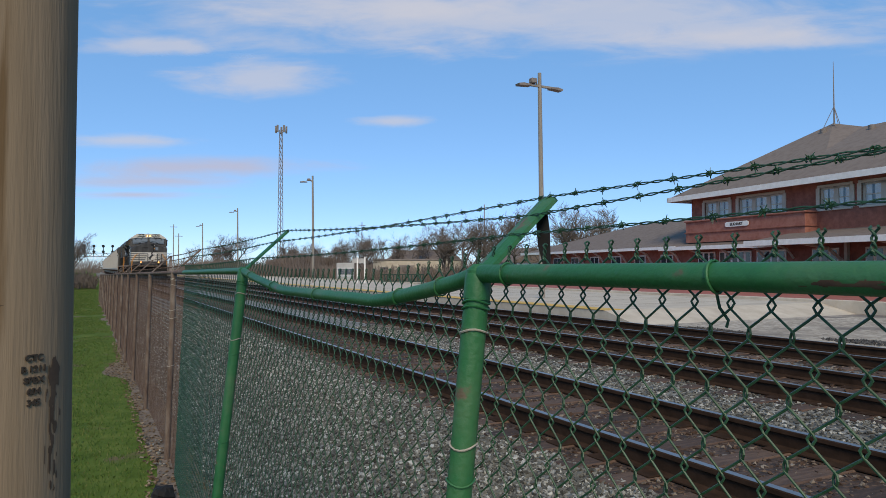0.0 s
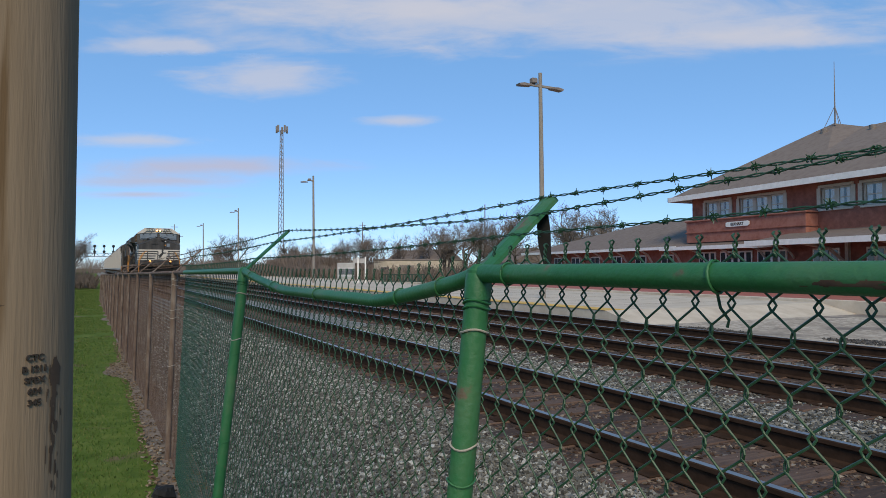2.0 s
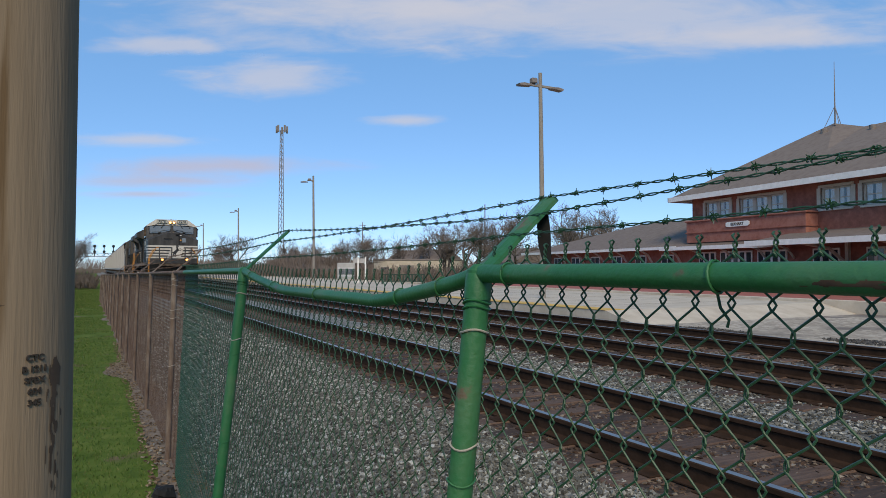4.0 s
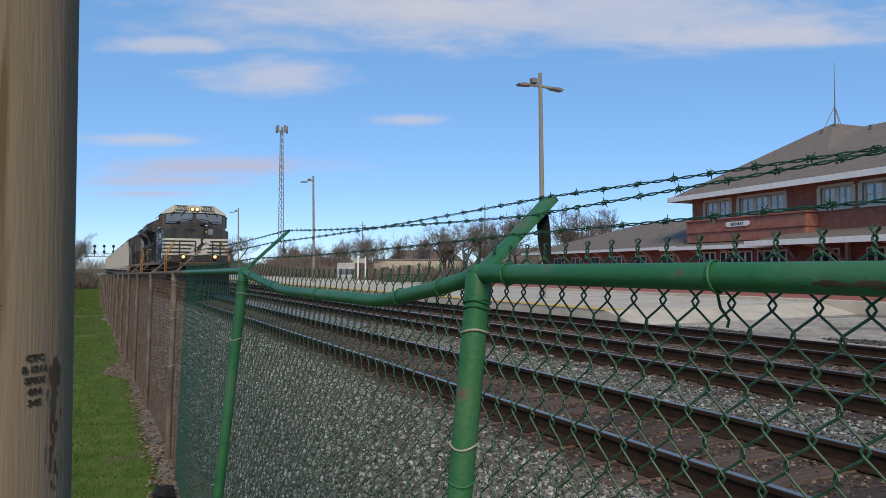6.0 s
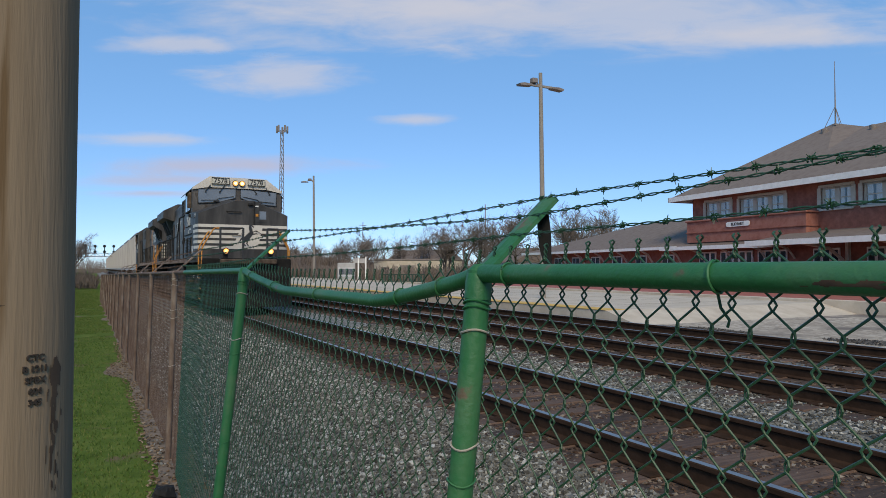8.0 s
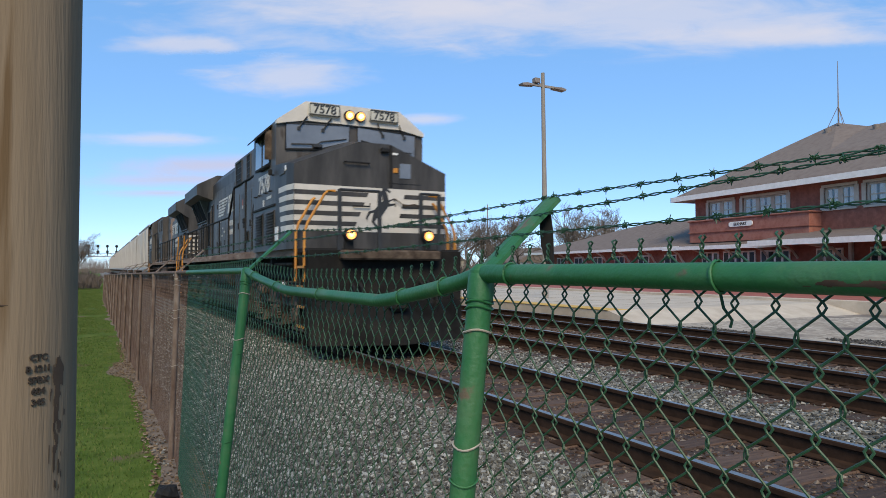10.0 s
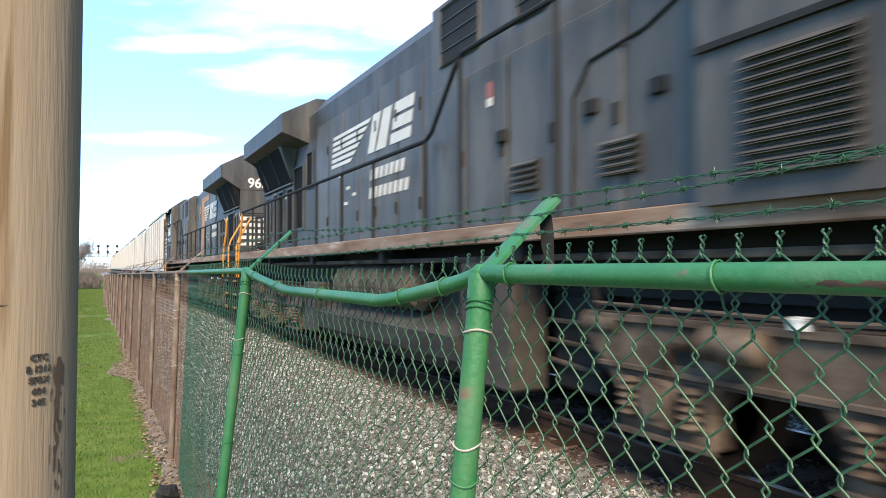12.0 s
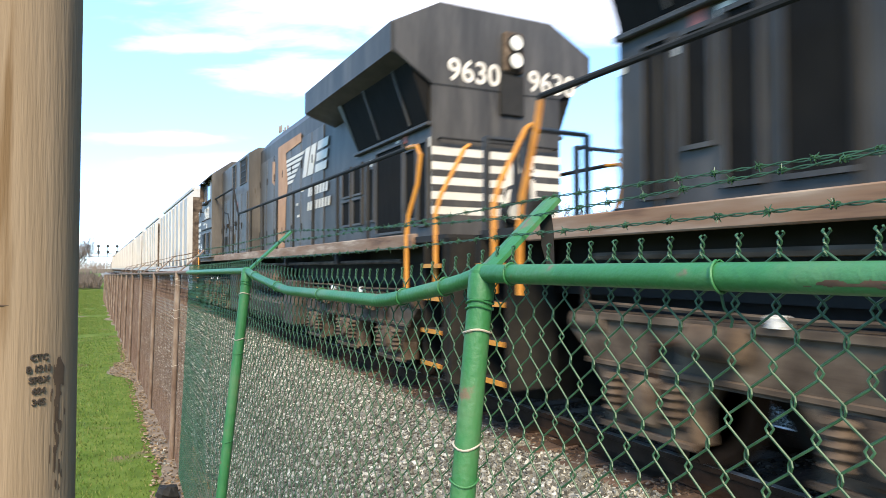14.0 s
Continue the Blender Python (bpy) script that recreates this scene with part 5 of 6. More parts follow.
    for sx in (-1, 1):
        intake(cabinet, sx, 6.0, 6.45)
        intake(cabinet, sx, 7.15, 8.0)
        for k in range(5):
            y = 4.25 + k * 0.79
            part("door", Shape().box(min(sx * 1.3, sx * 1.325), max(sx * 1.3, sx * 1.325), y, y + 0.72, 1.85, 3.45, 0.008), LOCO_DUSTY, cabinet)
            part("latch", Shape().box(min(sx * 1.325, sx * 1.345), max(sx * 1.325, sx * 1.345), y + 0.04, y + 0.09, 2.5, 2.66), LOCO_DARK, cabinet)
        for y in (4.84, 6.08):
            part("louvre", louvre(sx * 1.33, y, y + 0.42, 2.12, 2.4, 5, sx), LOCO_DUSTY, cabinet)
        for k in range(7):
            y = 8.32 + k * 0.79
            d = part("hood_door", Shape().box(min(sx * 1.0, sx * 1.022), max(sx * 1.0, sx * 1.022), y, y + 0.75, 1.86, 4.12, 0.008), LOCO_DUSTY, hood)
            part("hinge", Shape().box(min(sx * 1.022, sx * 1.04), max(sx * 1.022, sx * 1.04), y + 0.02, y + 0.06, 2.2, 2.36), LOCO_DARK, d)
            part("hinge", Shape().box(min(sx * 1.022, sx * 1.04), max(sx * 1.022, sx * 1.04), y + 0.02, y + 0.06, 3.5, 3.66), LOCO_DARK, d)
        if not patched:
            logo_side(lo, 11.0, 3.47, sx, 1.024, 0.0)
        else:
            logo_side(lo, 12.45, 3.55, sx, 1.024, 0.3)
            for outline in ([(10.25, 1.9), (10.95, 1.9), (11.05, 2.9), (11.2, 3.3), (11.0, 4.0), (12.3, 4.05), (12.25, 4.24), (10.3, 4.24), (10.35, 3.2)], [(9.7, 3.5), (9.95, 3.4), (10.0, 3.95), (9.75, 4.0)]):
                part("primer_patch", Shape().prism(outline, "x", min(sx * 1.0305, sx * 1.034), max(sx * 1.0305, sx * 1.034)), TAN, lo, "tan primer patch")
        # radiator section: a screen that leans out under the flared wing, and dark openings and doors below it
        lean_out = [(sx * 1.02, 3.3), (sx * 1.02, 4.0), (sx * 1.3, 4.06)]
        part("radiator_screen", Shape().prism(lean_out, "y", 15.7, REAR - 0.04), RADIATOR, hood, "black radiator screen")
        part("screen_end", Shape().add([(sx * 1.02, 15.69, 3.3), (sx * 1.02, 15.2, 4.0), (sx * 1.32, 15.5, 4.06), (sx * 1.02, 15.7, 3.3), (sx * 1.32, 15.7, 4.06)], [(0, 1, 2), (0, 2, 4, 3)]), LOCO_BLACK, hood)
        for y in (16.65, 17.75):
            part("strut", Shape().pipe([(sx * 1.04, y, 3.34), (sx * 1.31, y, 4.06)], 0.02, 5), LOCO_BLACK, hood)
        part("screen_ledge", Shape().box(min(sx * 1.0, sx * 1.07), max(sx * 1.0, sx * 1.07), 15.6, REAR, 3.24, 3.29, 0.01), LOCO_BLACK, hood)
        panels = (((17.77, 18.02, 1.98, 3.12), (17.4, 17.62, 2.3, 3.1), (17.02, 17.27, 2.0, 3.14), (16.4, 16.84, 2.0, 3.16), (15.59, 16.02, 1.98, 3.15), (14.78, 15.47, 2.27, 3.54), (14.1, 14.5, 3.05, 3.72)) if not patched else
                  ((14.92, 15.29, 2.64, 3.09), (14.92, 15.29, 2.16, 2.54), (15.46, 15.83, 2.64, 3.09), (15.46, 15.83, 2.16, 2.54), (16.07, 16.37, 2.17, 2.95), (16.5, 17.45, 1.95, 3.14), (17.57, 17.88, 2.1, 3.0), (17.99, 18.22, 2.0, 3.05)))
        for a, b, z0, z1 in panels:
            g = part("screen_panel", Shape().box(min(sx * 1.0, sx * 1.012), max(sx * 1.0, sx * 1.012), a, b, z0, z1), RADIATOR, hood, "black cooling screen")
            o = Shape()
            for u0, u1, w0, w1 in ((a - 0.035, a, z0 - 0.035, z1 + 0.035), (b, b + 0.035, z0 - 0.035, z1 + 0.035), (a, b, z0 - 0.035, z0), (a, b, z1, z1 + 0.035)):
                o.box(min(sx * 1.0, sx * 1.035), max(sx * 1.0, sx * 1.035), u0, u1, w0, w1)
            part("frame", o, LOCO_BLACK, g)
        for a, b in ((18.24, 18.31), (16.1, 16.28), (17.66, 17.73)):
            part("notice", plate(sx * 1.004, a, b, 2.98, 3.1, sx * 0.006), LOCO_WHITE, hood)
        part("warning_notice", plate(sx * 1.004, 17.45, 17.58, 3.14, 3.24, sx * 0.006), RED_SIGN, hood, "small red and white notice")
        part("notice", plate(sx * 1.004, 17.2, 17.34, 3.14, 3.22, sx * 0.006), LOCO_WHITE, hood)
        for yy, zz in ((11.9, 2.75), (11.6, 2.62), (12.0, 2.5), (12.3, 3.0)):
            part("notice", plate(sx * 1.024, yy, yy + 0.16, zz, zz + 0.05, sx * 0.006), LOCO_WHITE, hood)
        part("warning_notice", plate(sx * 1.327, 6.86, 6.96, 3.1, 3.26, sx * 0.006), RED_SIGN, cabinet, "small red and white notice")
        part("warning_notice", plate(sx * 1.327, 6.86, 6.96, 3.02, 3.1, sx * 0.006), LOCO_WHITE, cabinet)
        part("cable", Shape().pipe([(sx * 1.335, 4.3, 3.3), (sx * 1.335, 4.8, 3.12), (sx * 1.335, 5.4, 3.05), (sx * 1.335, 5.6, 2.8), (sx * 1.335, 5.62, 1.9)], 0.014, 6), LOCO_DARK, cabinet)
        for yy in (4.6, 5.3, 6.6):
            part("bracket", Shape().box(min(sx * 1.325, sx * 1.37), max(sx * 1.325, sx * 1.37), yy, yy + 0.14, 2.62, 2.74, 0.01), LOCO_DARK, cabinet)
        part("sand_hatch", Shape().box(min(sx * 1.61, sx * 1.63), max(sx * 1.61, sx * 1.63), 1.25, 1.6, 2.92 + 0.3, 3.34, 0.01), LOCO_BLACK, lo)
        for yy in (2.3, 2.7, 3.3, 3.7):
            part("grab_iron", Shape().pipe([(sx * 1.61, yy, 3.0), (sx * 1.66, yy, 3.0), (sx * 1.66, yy + 0.12, 3.0), (sx * 1.61, yy + 0.12, 3.0)], 0.012, 5), LOCO_DARK, cab)
        part("mirror", Shape().box(min(sx * 1.64, sx * 1.72), max(sx * 1.64, sx * 1.72), 2.15, 2.2, 3.3, 3.42, 0.01).pipe([(sx * 1.61, 2.18, 3.3), (sx * 1.68, 2.18, 3.32)], 0.015, 5), LOCO_DARK, cab)
        # hand rails and posts along the walkway
        run = [(sx * 1.5, 4.12, 3.6), (sx * 1.5, 7.15, 3.6), (sx * 1.5, 7.3, 3.5), (sx * 1.5, 7.85, 2.92), (sx * 1.5, 8.0, 2.85), (sx * 1.5, 18.72, 2.85)]
        hr = part("handrail", Shape().pipe(run, 0.027, 8), LOCO_DARK, lo, "black handrail")
        for y, z in ((5.6, 3.6), (7.2, 3.55), (8.0, 2.85), (9.6, 2.85), (10.9, 2.85), (12.2, 2.85), (13.5, 2.85), (14.8, 2.85), (16.1, 2.85), (17.4, 2.85)):
            part("stanchion", Shape().pipe([(sx * 1.5, y, 1.8), (sx * 1.5, y, z)], 0.024, 6), LOCO_DARK, hr)
    wing = Shape().prism([(-1.55, 4.12), (-1.55, 4.49), (-0.85, 4.86), (0.85, 4.86), (1.55, 4.49), (1.55, 4.12), (1.0, 3.94), (-1.0, 3.94)], "y", 14.42, 18.3)
    part("radiator_wing", wing, LOCO_BLACK, lo, "flared black radiator housing")
    part("rear_cap", Shape().prism([(-1.0, 3.8), (-1.53, 4.14), (-1.53, 4.47), (-0.85, 4.84), (0.85, 4.84), (1.53, 4.47), (1.53, 4.14), (1.0, 3.78)], "y", 18.3, 18.335), LOCO_BLACK, lo)
    part("exhaust", Shape().box(-0.35, 0.35, 9.4, 10.5, 4.77, 4.9, 0.03), LOCO_DARK, hood)
    part("horn", Shape().pipe([(-0.3, 7.2, 4.48), (-0.3, 7.2, 4.7), (-0.3, 6.8, 4.74)], 0.04, 8).pipe([(-0.15, 7.2, 4.7), (-0.15, 6.7, 4.72)], [0.03, 0.07], 8), LOCO_DARK, lo)
    part("lifting_eye", Shape().pipe([(-1.02, 6.95, 4.4), (-1.1, 6.95, 4.55), (-1.02, 6.95, 4.6), (-0.95, 6.95, 4.5)], 0.025, 6), LOCO_DARK, lo)
    # rear end
    end_stripes(lo, REAR, 1.0, 1, 2.12, (-0.62, -0.55), (-0.02, -0.15), 0.8)
    for x in (-0.36, 0.88):
        part("rear_number", text_mesh(number, 0.4, LOCO_WHITE, 0.003, 0.008), LOCO_WHITE, lo, "white road number", at=pose(-x + 0.02, 18.339, 3.98, 90, 0, 180))
    part("rear_vent", Shape().box(-0.38, -0.02, REAR - 0.01, REAR + 0.05, 3.48, 4.03, 0.01), LOCO_DARK, lo)
    part("lamp_box", Shape().box(-0.36, -0.04, REAR + 0.005, REAR + 0.09, 4.05, 4.6, 0.03), TRUCK_GREY, lo, "grey headlamp box")
    for z in (4.2, 4.44):
        h = part("rear_headlight", Shape().pipe([(-0.2, REAR - 0.1, z), (-0.2, REAR + 0.13, z)], 0.12, 16), LOCO_DARK, lo)
        part("lens", Shape().pipe([(-0.2, REAR + 0.13, z), (-0.2, REAR + 0.14, z)], 0.1, 16), LAMP_DIM, h, "unlit headlamp")
    part("rear_grab", Shape().pipe([(-0.9, REAR, 3.08), (-0.9, REAR + 0.08, 3.08), (0.9, REAR + 0.08, 3.08), (0.9, REAR, 3.08)], 0.016, 6), LOCO_DARK, lo)
    return lo, sets


def hopper_car():
    c = thing("hopper_car", "light grey three-bay covered hopper car, streaked with dust", "railcar", "train")
    L = 16.2
    body = [(-1.2, 1.35), (-1.52, 1.75), (-1.55, 4.3), (-1.32, 4.62), (-0.6, 4.76), (0.6, 4.76), (1.32, 4.62), (1.55, 4.3), (1.52, 1.75), (1.2, 1.35)]
    part("body", Shape().prism(body, "y", 1.3, L - 1.3), CAR_GREY, c, "light grey hopper body")
    for yy, s in ((1.3, -1), (L - 1.3, 1)):
        part("end_slope", Shape().prism([(yy, 4.2), (yy, 1.9), (yy + s * 0.9, 1.3), (yy + s * 0.9, 1.2), (yy - s * 0.4, 1.2)], "x", -0.5, 0.5), CAR_GREY, c)
        part("end_sill", Shape().box(-1.5, 1.5, *sorted((yy + s * 0.9, yy + s * 1.1)), 0.95, 1.2), TRUCK_GREY, c)
        part("ladder", Shape().box(-1.5, -1.1, *sorted((yy + s * 0.85, yy + s * 0.89)), 1.2, 4.2), TRUCK_GREY, c)
        part("coupler", Shape().box(-0.15, 0.15, *sorted((yy + s * 1.1, yy + s * 1.6)), 0.7, 1.0, 0.04), RAIL_SIDE, c)
    for sx in (-1, 1):
        part("side_sill", Shape().box(min(sx * 1.45, sx * 1.58), max(sx * 1.45, sx * 1.58), 0.4, L - 0.4, 1.3, 1.55), CAR_GREY, c)
        part("roof_edge", Shape().box(min(sx * 1.28, sx * 1.42), max(sx * 1.28, sx * 1.42), 1.3, L - 1.3, 4.58, 4.68), CAR_GREY, c)
        for k in range(9):
            y = 1.4 + k * (L - 2.9) / 8
            part("side_post", Shape().box(min(sx * 1.53, sx * 1.6), max(sx * 1.53, sx * 1.6), y, y + 0.1, 1.55, 4.32), CAR_GREY, c)
    part("running_board", Shape().box(-0.35, 0.35, 0.6, L - 0.6, 4.86, 4.91).box(-0.3, 0.3, 1.4, 1.5, 4.74, 4.86).box(-0.3, 0.3, L - 1.5, L - 1.4, 4.74, 4.86), TRUCK_GREY, c)
    for k in range(3):
        y = 3.0 + k * 4.2
        part("outlet_bay", Shape().prism([(y - 0.4, 1.4), (y + 2.4, 1.4), (y + 1.4, 0.5), (y + 0.6, 0.5)], "x", -1.15, 1.15), CAR_GREY, c)
    for yc in (1.9, L - 1.9):
        t = part("truck", Shape().box(-1.0, 1.0, yc - 0.2, yc + 0.2, 0.4, 0.75), TRUCK_GREY, c)
        for sx in (-1, 1):
            part("side_frame", Shape().prism([(yc - 1.2, 0.4), (yc - 1.1, 0.6), (yc - 0.4, 0.75), (yc + 0.4, 0.75), (yc + 1.1, 0.6), (yc + 1.2, 0.4), (yc + 0.4, 0.25), (yc - 0.4, 0.25)], "x", min(sx * 0.95, sx * 1.1), max(sx * 0.95, sx * 1.1)), RAIL_SIDE, t)
        for k in (-0.88, 0.88):
            w = Shape()
            for sx in (-1, 1):
                w.pipe([(sx * 0.69, yc + k, 0.457), (sx * 0.72, yc + k, 0.457), (sx * 0.83, yc + k, 0.457)], [0.48, 0.457, 0.45], 20)
            part("wheelset", w.pipe([(-0.9, yc + k, 0.457), (0.9, yc + k, 0.457)], 0.08, 8), RAIL_SIDE, t)
    return c


lead, lead_wheels = locomotive("7578", False)
second, second_wheels = locomotive("9630", True)
first_car = hopper_car()
CARS = [first_car] + [copy_thing(first_car, pose(0, 0, 0)) for k in range(9)]
CAR_START, CAR_PITCH = 41.2, 17.1


# ---- motion ----
def train_at(t):
    """How far along the track the front of the leading locomotive is."""
    return 68.9 - 5.35 * t - 0.0417 * t * t + math.exp(-((t - 4.0) / 4.0) ** 2)


def motions():
    times = [k * 0.5 for k in range(29)]
    x, z = TRACKS[0], RAIL_Z
    walk(lead, [(t, pose(x, train_at(t), z)) for t in times])
    walk(second, [(t, pose(x, train_at(t) + 40.08, z, 0, 0, 180)) for t in times])
    for k, car in enumerate(CARS):
        walk(car, [(t, pose(x, train_at(t) + CAR_START + k * CAR_PITCH, z)) for t in times])
    for ob, cx, cy, cz in CLOUDS:
        walk(ob, [(0, pose(cx, cy, cz, 0, 0, -YAW)), (14, pose(cx + 145, cy - 75, cz + 12, 0, 0, -YAW))])
    fine = [k * 0.1 for k in range(141)]
    for sets, way in ((lead_wheels, 1), (second_wheels, -1)):
        for w, y in sets:
            walk(w, [(t, pose(0, y, WHEEL_R, way * math.degrees((train_at(0) - train_at(t)) / WHEEL_R))) for t in fine])


# ---- clouds, far up and drifting ----
def cloud_material(name, color, strength, low, high):
    m = bpy.data.materials.new(name)
    m.use_nodes = True
    n, l = m.node_tree.nodes, m.node_tree.links
    n.remove(n["Principled BSDF"])
    co, info = n.new("ShaderNodeTexCoord"), n.new("ShaderNodeObjectInfo")
    mp = n.new("ShaderNodeMapping")
    mp.inputs["Scale"].default_value = (0.0016, 0.0016, 0.007)
    l.new(co.outputs["Object"], mp.inputs[0])
    nz = n.new("ShaderNodeTexNoise")
    nz.noise_dimensions = "4D"
    nz.inputs["Scale"].default_value, nz.inputs["Detail"].default_value, nz.inputs["Roughness"].default_value = 1.3, 7, 0.6
    nz.inputs["Distortion"].default_value = 0.5
    mul = n.new("ShaderNodeMath")
    mul.operation = "MULTIPLY"
    mul.inputs[1].default_value = 40
    l.new(info.outputs["Random"], mul.inputs[0])
    l.new(mul.outputs[0], nz.inputs["W"])
    l.new(mp.outputs[0], nz.inputs["Vector"])
    # falls off towards the sheet's rim
    cen = n.new("ShaderNodeVectorMath")
    cen.operation = "MULTIPLY_ADD"
    cen.inputs[1].default_value, cen.inputs[2].default_value = (2, 0, 2), (-1, 0, -1)
    l.new(co.outputs["Generated"], cen.inputs[0])
    ln = n.new("ShaderNodeVectorMath")
    ln.operation = "LENGTH"
    l.new(cen.outputs[0], ln.inputs[0])
    rim = n.new("ShaderNodeMath")
    rim.operation = "MULTIPLY_ADD"
    rim.inputs[1].default_value, rim.inputs[2].default_value = -0.62, 0.35
    l.new(ln.outputs["Value"], rim.inputs[0])
    tot = n.new("ShaderNodeMath")
    l.new(nz.outputs[0], tot.inputs[0])
    l.new(rim.outputs[0], tot.inputs[1])
    mr = n.new("ShaderNodeMapRange")
    mr.interpolation_type = "SMOOTHSTEP"
    mr.inputs["From Min"].default_value, mr.inputs["From Max"].default_value = low, high
    mr.inputs["To Max"].default_value = 0.68
    l.new(tot.outputs[0], mr.inputs["Value"])
    em, tr, mx = n.new("ShaderNodeEmission"), n.new("ShaderNodeBsdfTransparent"), n.new("ShaderNodeMixShader")
    em.inputs[0].default_value, em.inputs[1].default_value = (*color, 1), strength
    l.new(mr.outputs[0], mx.inputs[0])
    l.new(tr.outputs[0], mx.inputs[1])
    l.new(em.outputs[0], mx.inputs[2])
    l.new(mx.outputs[0], n["Material Output"].inputs[0])
    return m


CLOUD = cloud_material("white_cloud", (0.9, 0.9, 1.0), 0.95, 0.3, 0.78)
CLOUD_PINK = cloud_material("pinkish_cloud", (0.95, 0.8, 0.85), 0.85, 0.3, 0.95)
CLOUDS = []


def cloud(x, y, z, w, h, mat):
    s = Shape()
    n = 12
    v = [((i / n - 0.5) * w, 0.0, (j - 0.5) * h) for j in range(2) for i in range(n + 1)]
    s.add(v, [(i, i + 1, n + 2 + i, n + 1 + i) for i in range(n)])
    ob = tagged(part("cloud", s, mat, at=pose(x, y, z, 0, 0, -YAW)), "thin drifting streak of white cloud", "cloud", kind="structure")
    CLOUDS.append((ob, x, y, z))


cloud(1906.0, 2406.0, 1140.0, 5600, 480, CLOUD)
cloud(1200.0, 2760.0, 1190.0, 2600, 260, CLOUD)
cloud(2600.0, 2026.0, 1030.0, 2000, 150, CLOUD)
cloud(234.0, 3260.0, 1012.0, 900, 120, CLOUD)
cloud(616.0, 3062.0, 855.0, 1050, 240, CLOUD)
cloud(113.0, 3323.0, 577.0, 1000, 100, CLOUD)
cloud(437.0, 3155.0, 458.0, 1900, 140, CLOUD_PINK)
cloud(191.0, 3283.0, 393.0, 1500, 110, CLOUD_PINK)
cloud(140.0, 3310.0, 333.0, 1000, 60, CLOUD_PINK)
cloud(1174.0, 2771.0, 665.0, 500, 80, CLOUD)


# ---- trees, brush and houses beyond the tracks ----
def grow(s, p, way, length, r, depth, rnd, twigs):
    """One limb with its branches; the thin ends go to twigs."""
    n = 4 if depth > 2 else 3
    pts, d = [p], way
    for k in range(n):
        d = (d + Vector((rnd.gauss(0, 0.13), rnd.gauss(0, 0.13), rnd.gauss(0.03, 0.08)))).normalized()
        pts.append(pts[-1] + d * (length / n))
    rs = [r * (1 - 0.5 * k / n) for k in range(n + 1)]
    (s if depth > 2 else twigs).pipe(pts, rs, 6 if depth > 3 else 3, False)
    if depth == 0:
        return
    for k in range(rnd.choice((3, 3, 4)) if depth > 1 else 4):
        at = pts[rnd.randint(max(1, n - 2), n)] if depth > 3 else pts[rnd.randint(1, n)]
        side = Vector((rnd.gauss(0, 1), rnd.gauss(0, 1), rnd.gauss(0.3, 0.5))).normalized()
        grow(s, at, (d * 0.72 + side * 0.75).normalized(), length * rnd.uniform(0.6, 0.86), max(0.011, r * 0.56), depth - 1, rnd, twigs)


def bare_tree(seed, h):
    rnd = random.Random(seed)
    t = thing("tree", "bare grey-brown winter tree with fine spreading twigs", "tree", "bare trees beyond the tracks")
    s, tw = Shape(), Shape()
    grow(s, Vector((0, 0, -0.3)), Vector((rnd.gauss(0, 0.05), rnd.gauss(0, 0.05), 1)), h * 0.27, h * 0.022, 6, rnd, tw)
    part("trunk", s, BARK, t)
    tagged(part("crown", tw, TWIG, t), "leafless crown of fine twigs")
    return t


KINDS = [bare_tree(11, 9), bare_tree(12, 10), bare_tree(13, 8), bare_tree(14, 11)]
SPOTS = [(27.7, 155.4, 11), (38.9, 125.0, 8), (43.7, 113.0, 9), (42.5, 102.0, 8), (39.9, 76.0, 9), (36.6, 65.5, 9), (42.5, 68.0, 9.5), (53.0, 79.0, 10), (58.1, 71.2, 12), (66.0, 77.5, 11),
         (-3.0, 130.0, 8), (-9.0, 126.0, 9), (47.0, 92.0, 8), (60.0, 96.0, 9), (33.0, 118.0, 7), (75.0, 95.0, 10), (30.0, 190.0, 10), (50.0, 150.0, 9), (-14.0, 150.0, 9),
         (34.0, 88.0, 7), (48.0, 82.0, 8), (52.0, 112.0, 9), (36.0, 140.0, 8), (62.0, 84.0, 9), (45.0, 126.0, 9), (70.0, 88.0, 10), (41.0, 95.0, 7), (24.0, 200.0, 9), (-6.0, 190.0, 9)]
rt = random.Random(3)
for k, (x, y, h) in enumerate(SPOTS):
    src = KINDS[k % 4]
    size = h / (9, 10, 8, 11)[k % 4]
    t = src if k < 4 else copy_thing(src, pose(0, 0, 0))
    t.matrix_basis = pose(x, y, 0.2, 0, 0, rt.uniform(0, 360)) @ Matrix.Scale(size * 1.3, 4)


def brush(name, label, spans, count, seed, mat, hi):
    """Thickets of thin stems: spans are (x0, x1, y0, y1)."""
    rnd = random.Random(seed)
    s = Shape()
    for k in range(count):
        x0, x1, y0, y1 = spans[k % len(spans)]
        x, y = rnd.uniform(x0, x1), rnd.uniform(y0, y1)
        h = rnd.uniform(0.45, 1.0) * hi * (0.75 + 0.35 * noise.noise((x * 0.05, y * 0.05, 2.0)))
        p = Vector((x, y, 0.1))
        for q in range(5):
            d = Vector((rnd.gauss(0, 0.28), rnd.gauss(0, 0.28), 1))
            a = p + d * h * rnd.uniform(0.2, 0.5)
            s.pipe([p, a, p + d * h * rnd.uniform(0.75, 1.0) + Vector((rnd.gauss(0, 0.25), rnd.gauss(0, 0.25), 0))], [0.055, 0.04, 0.022], 3, False)
    tagged(part(name, s, mat), label, "brush", kind="stuff")


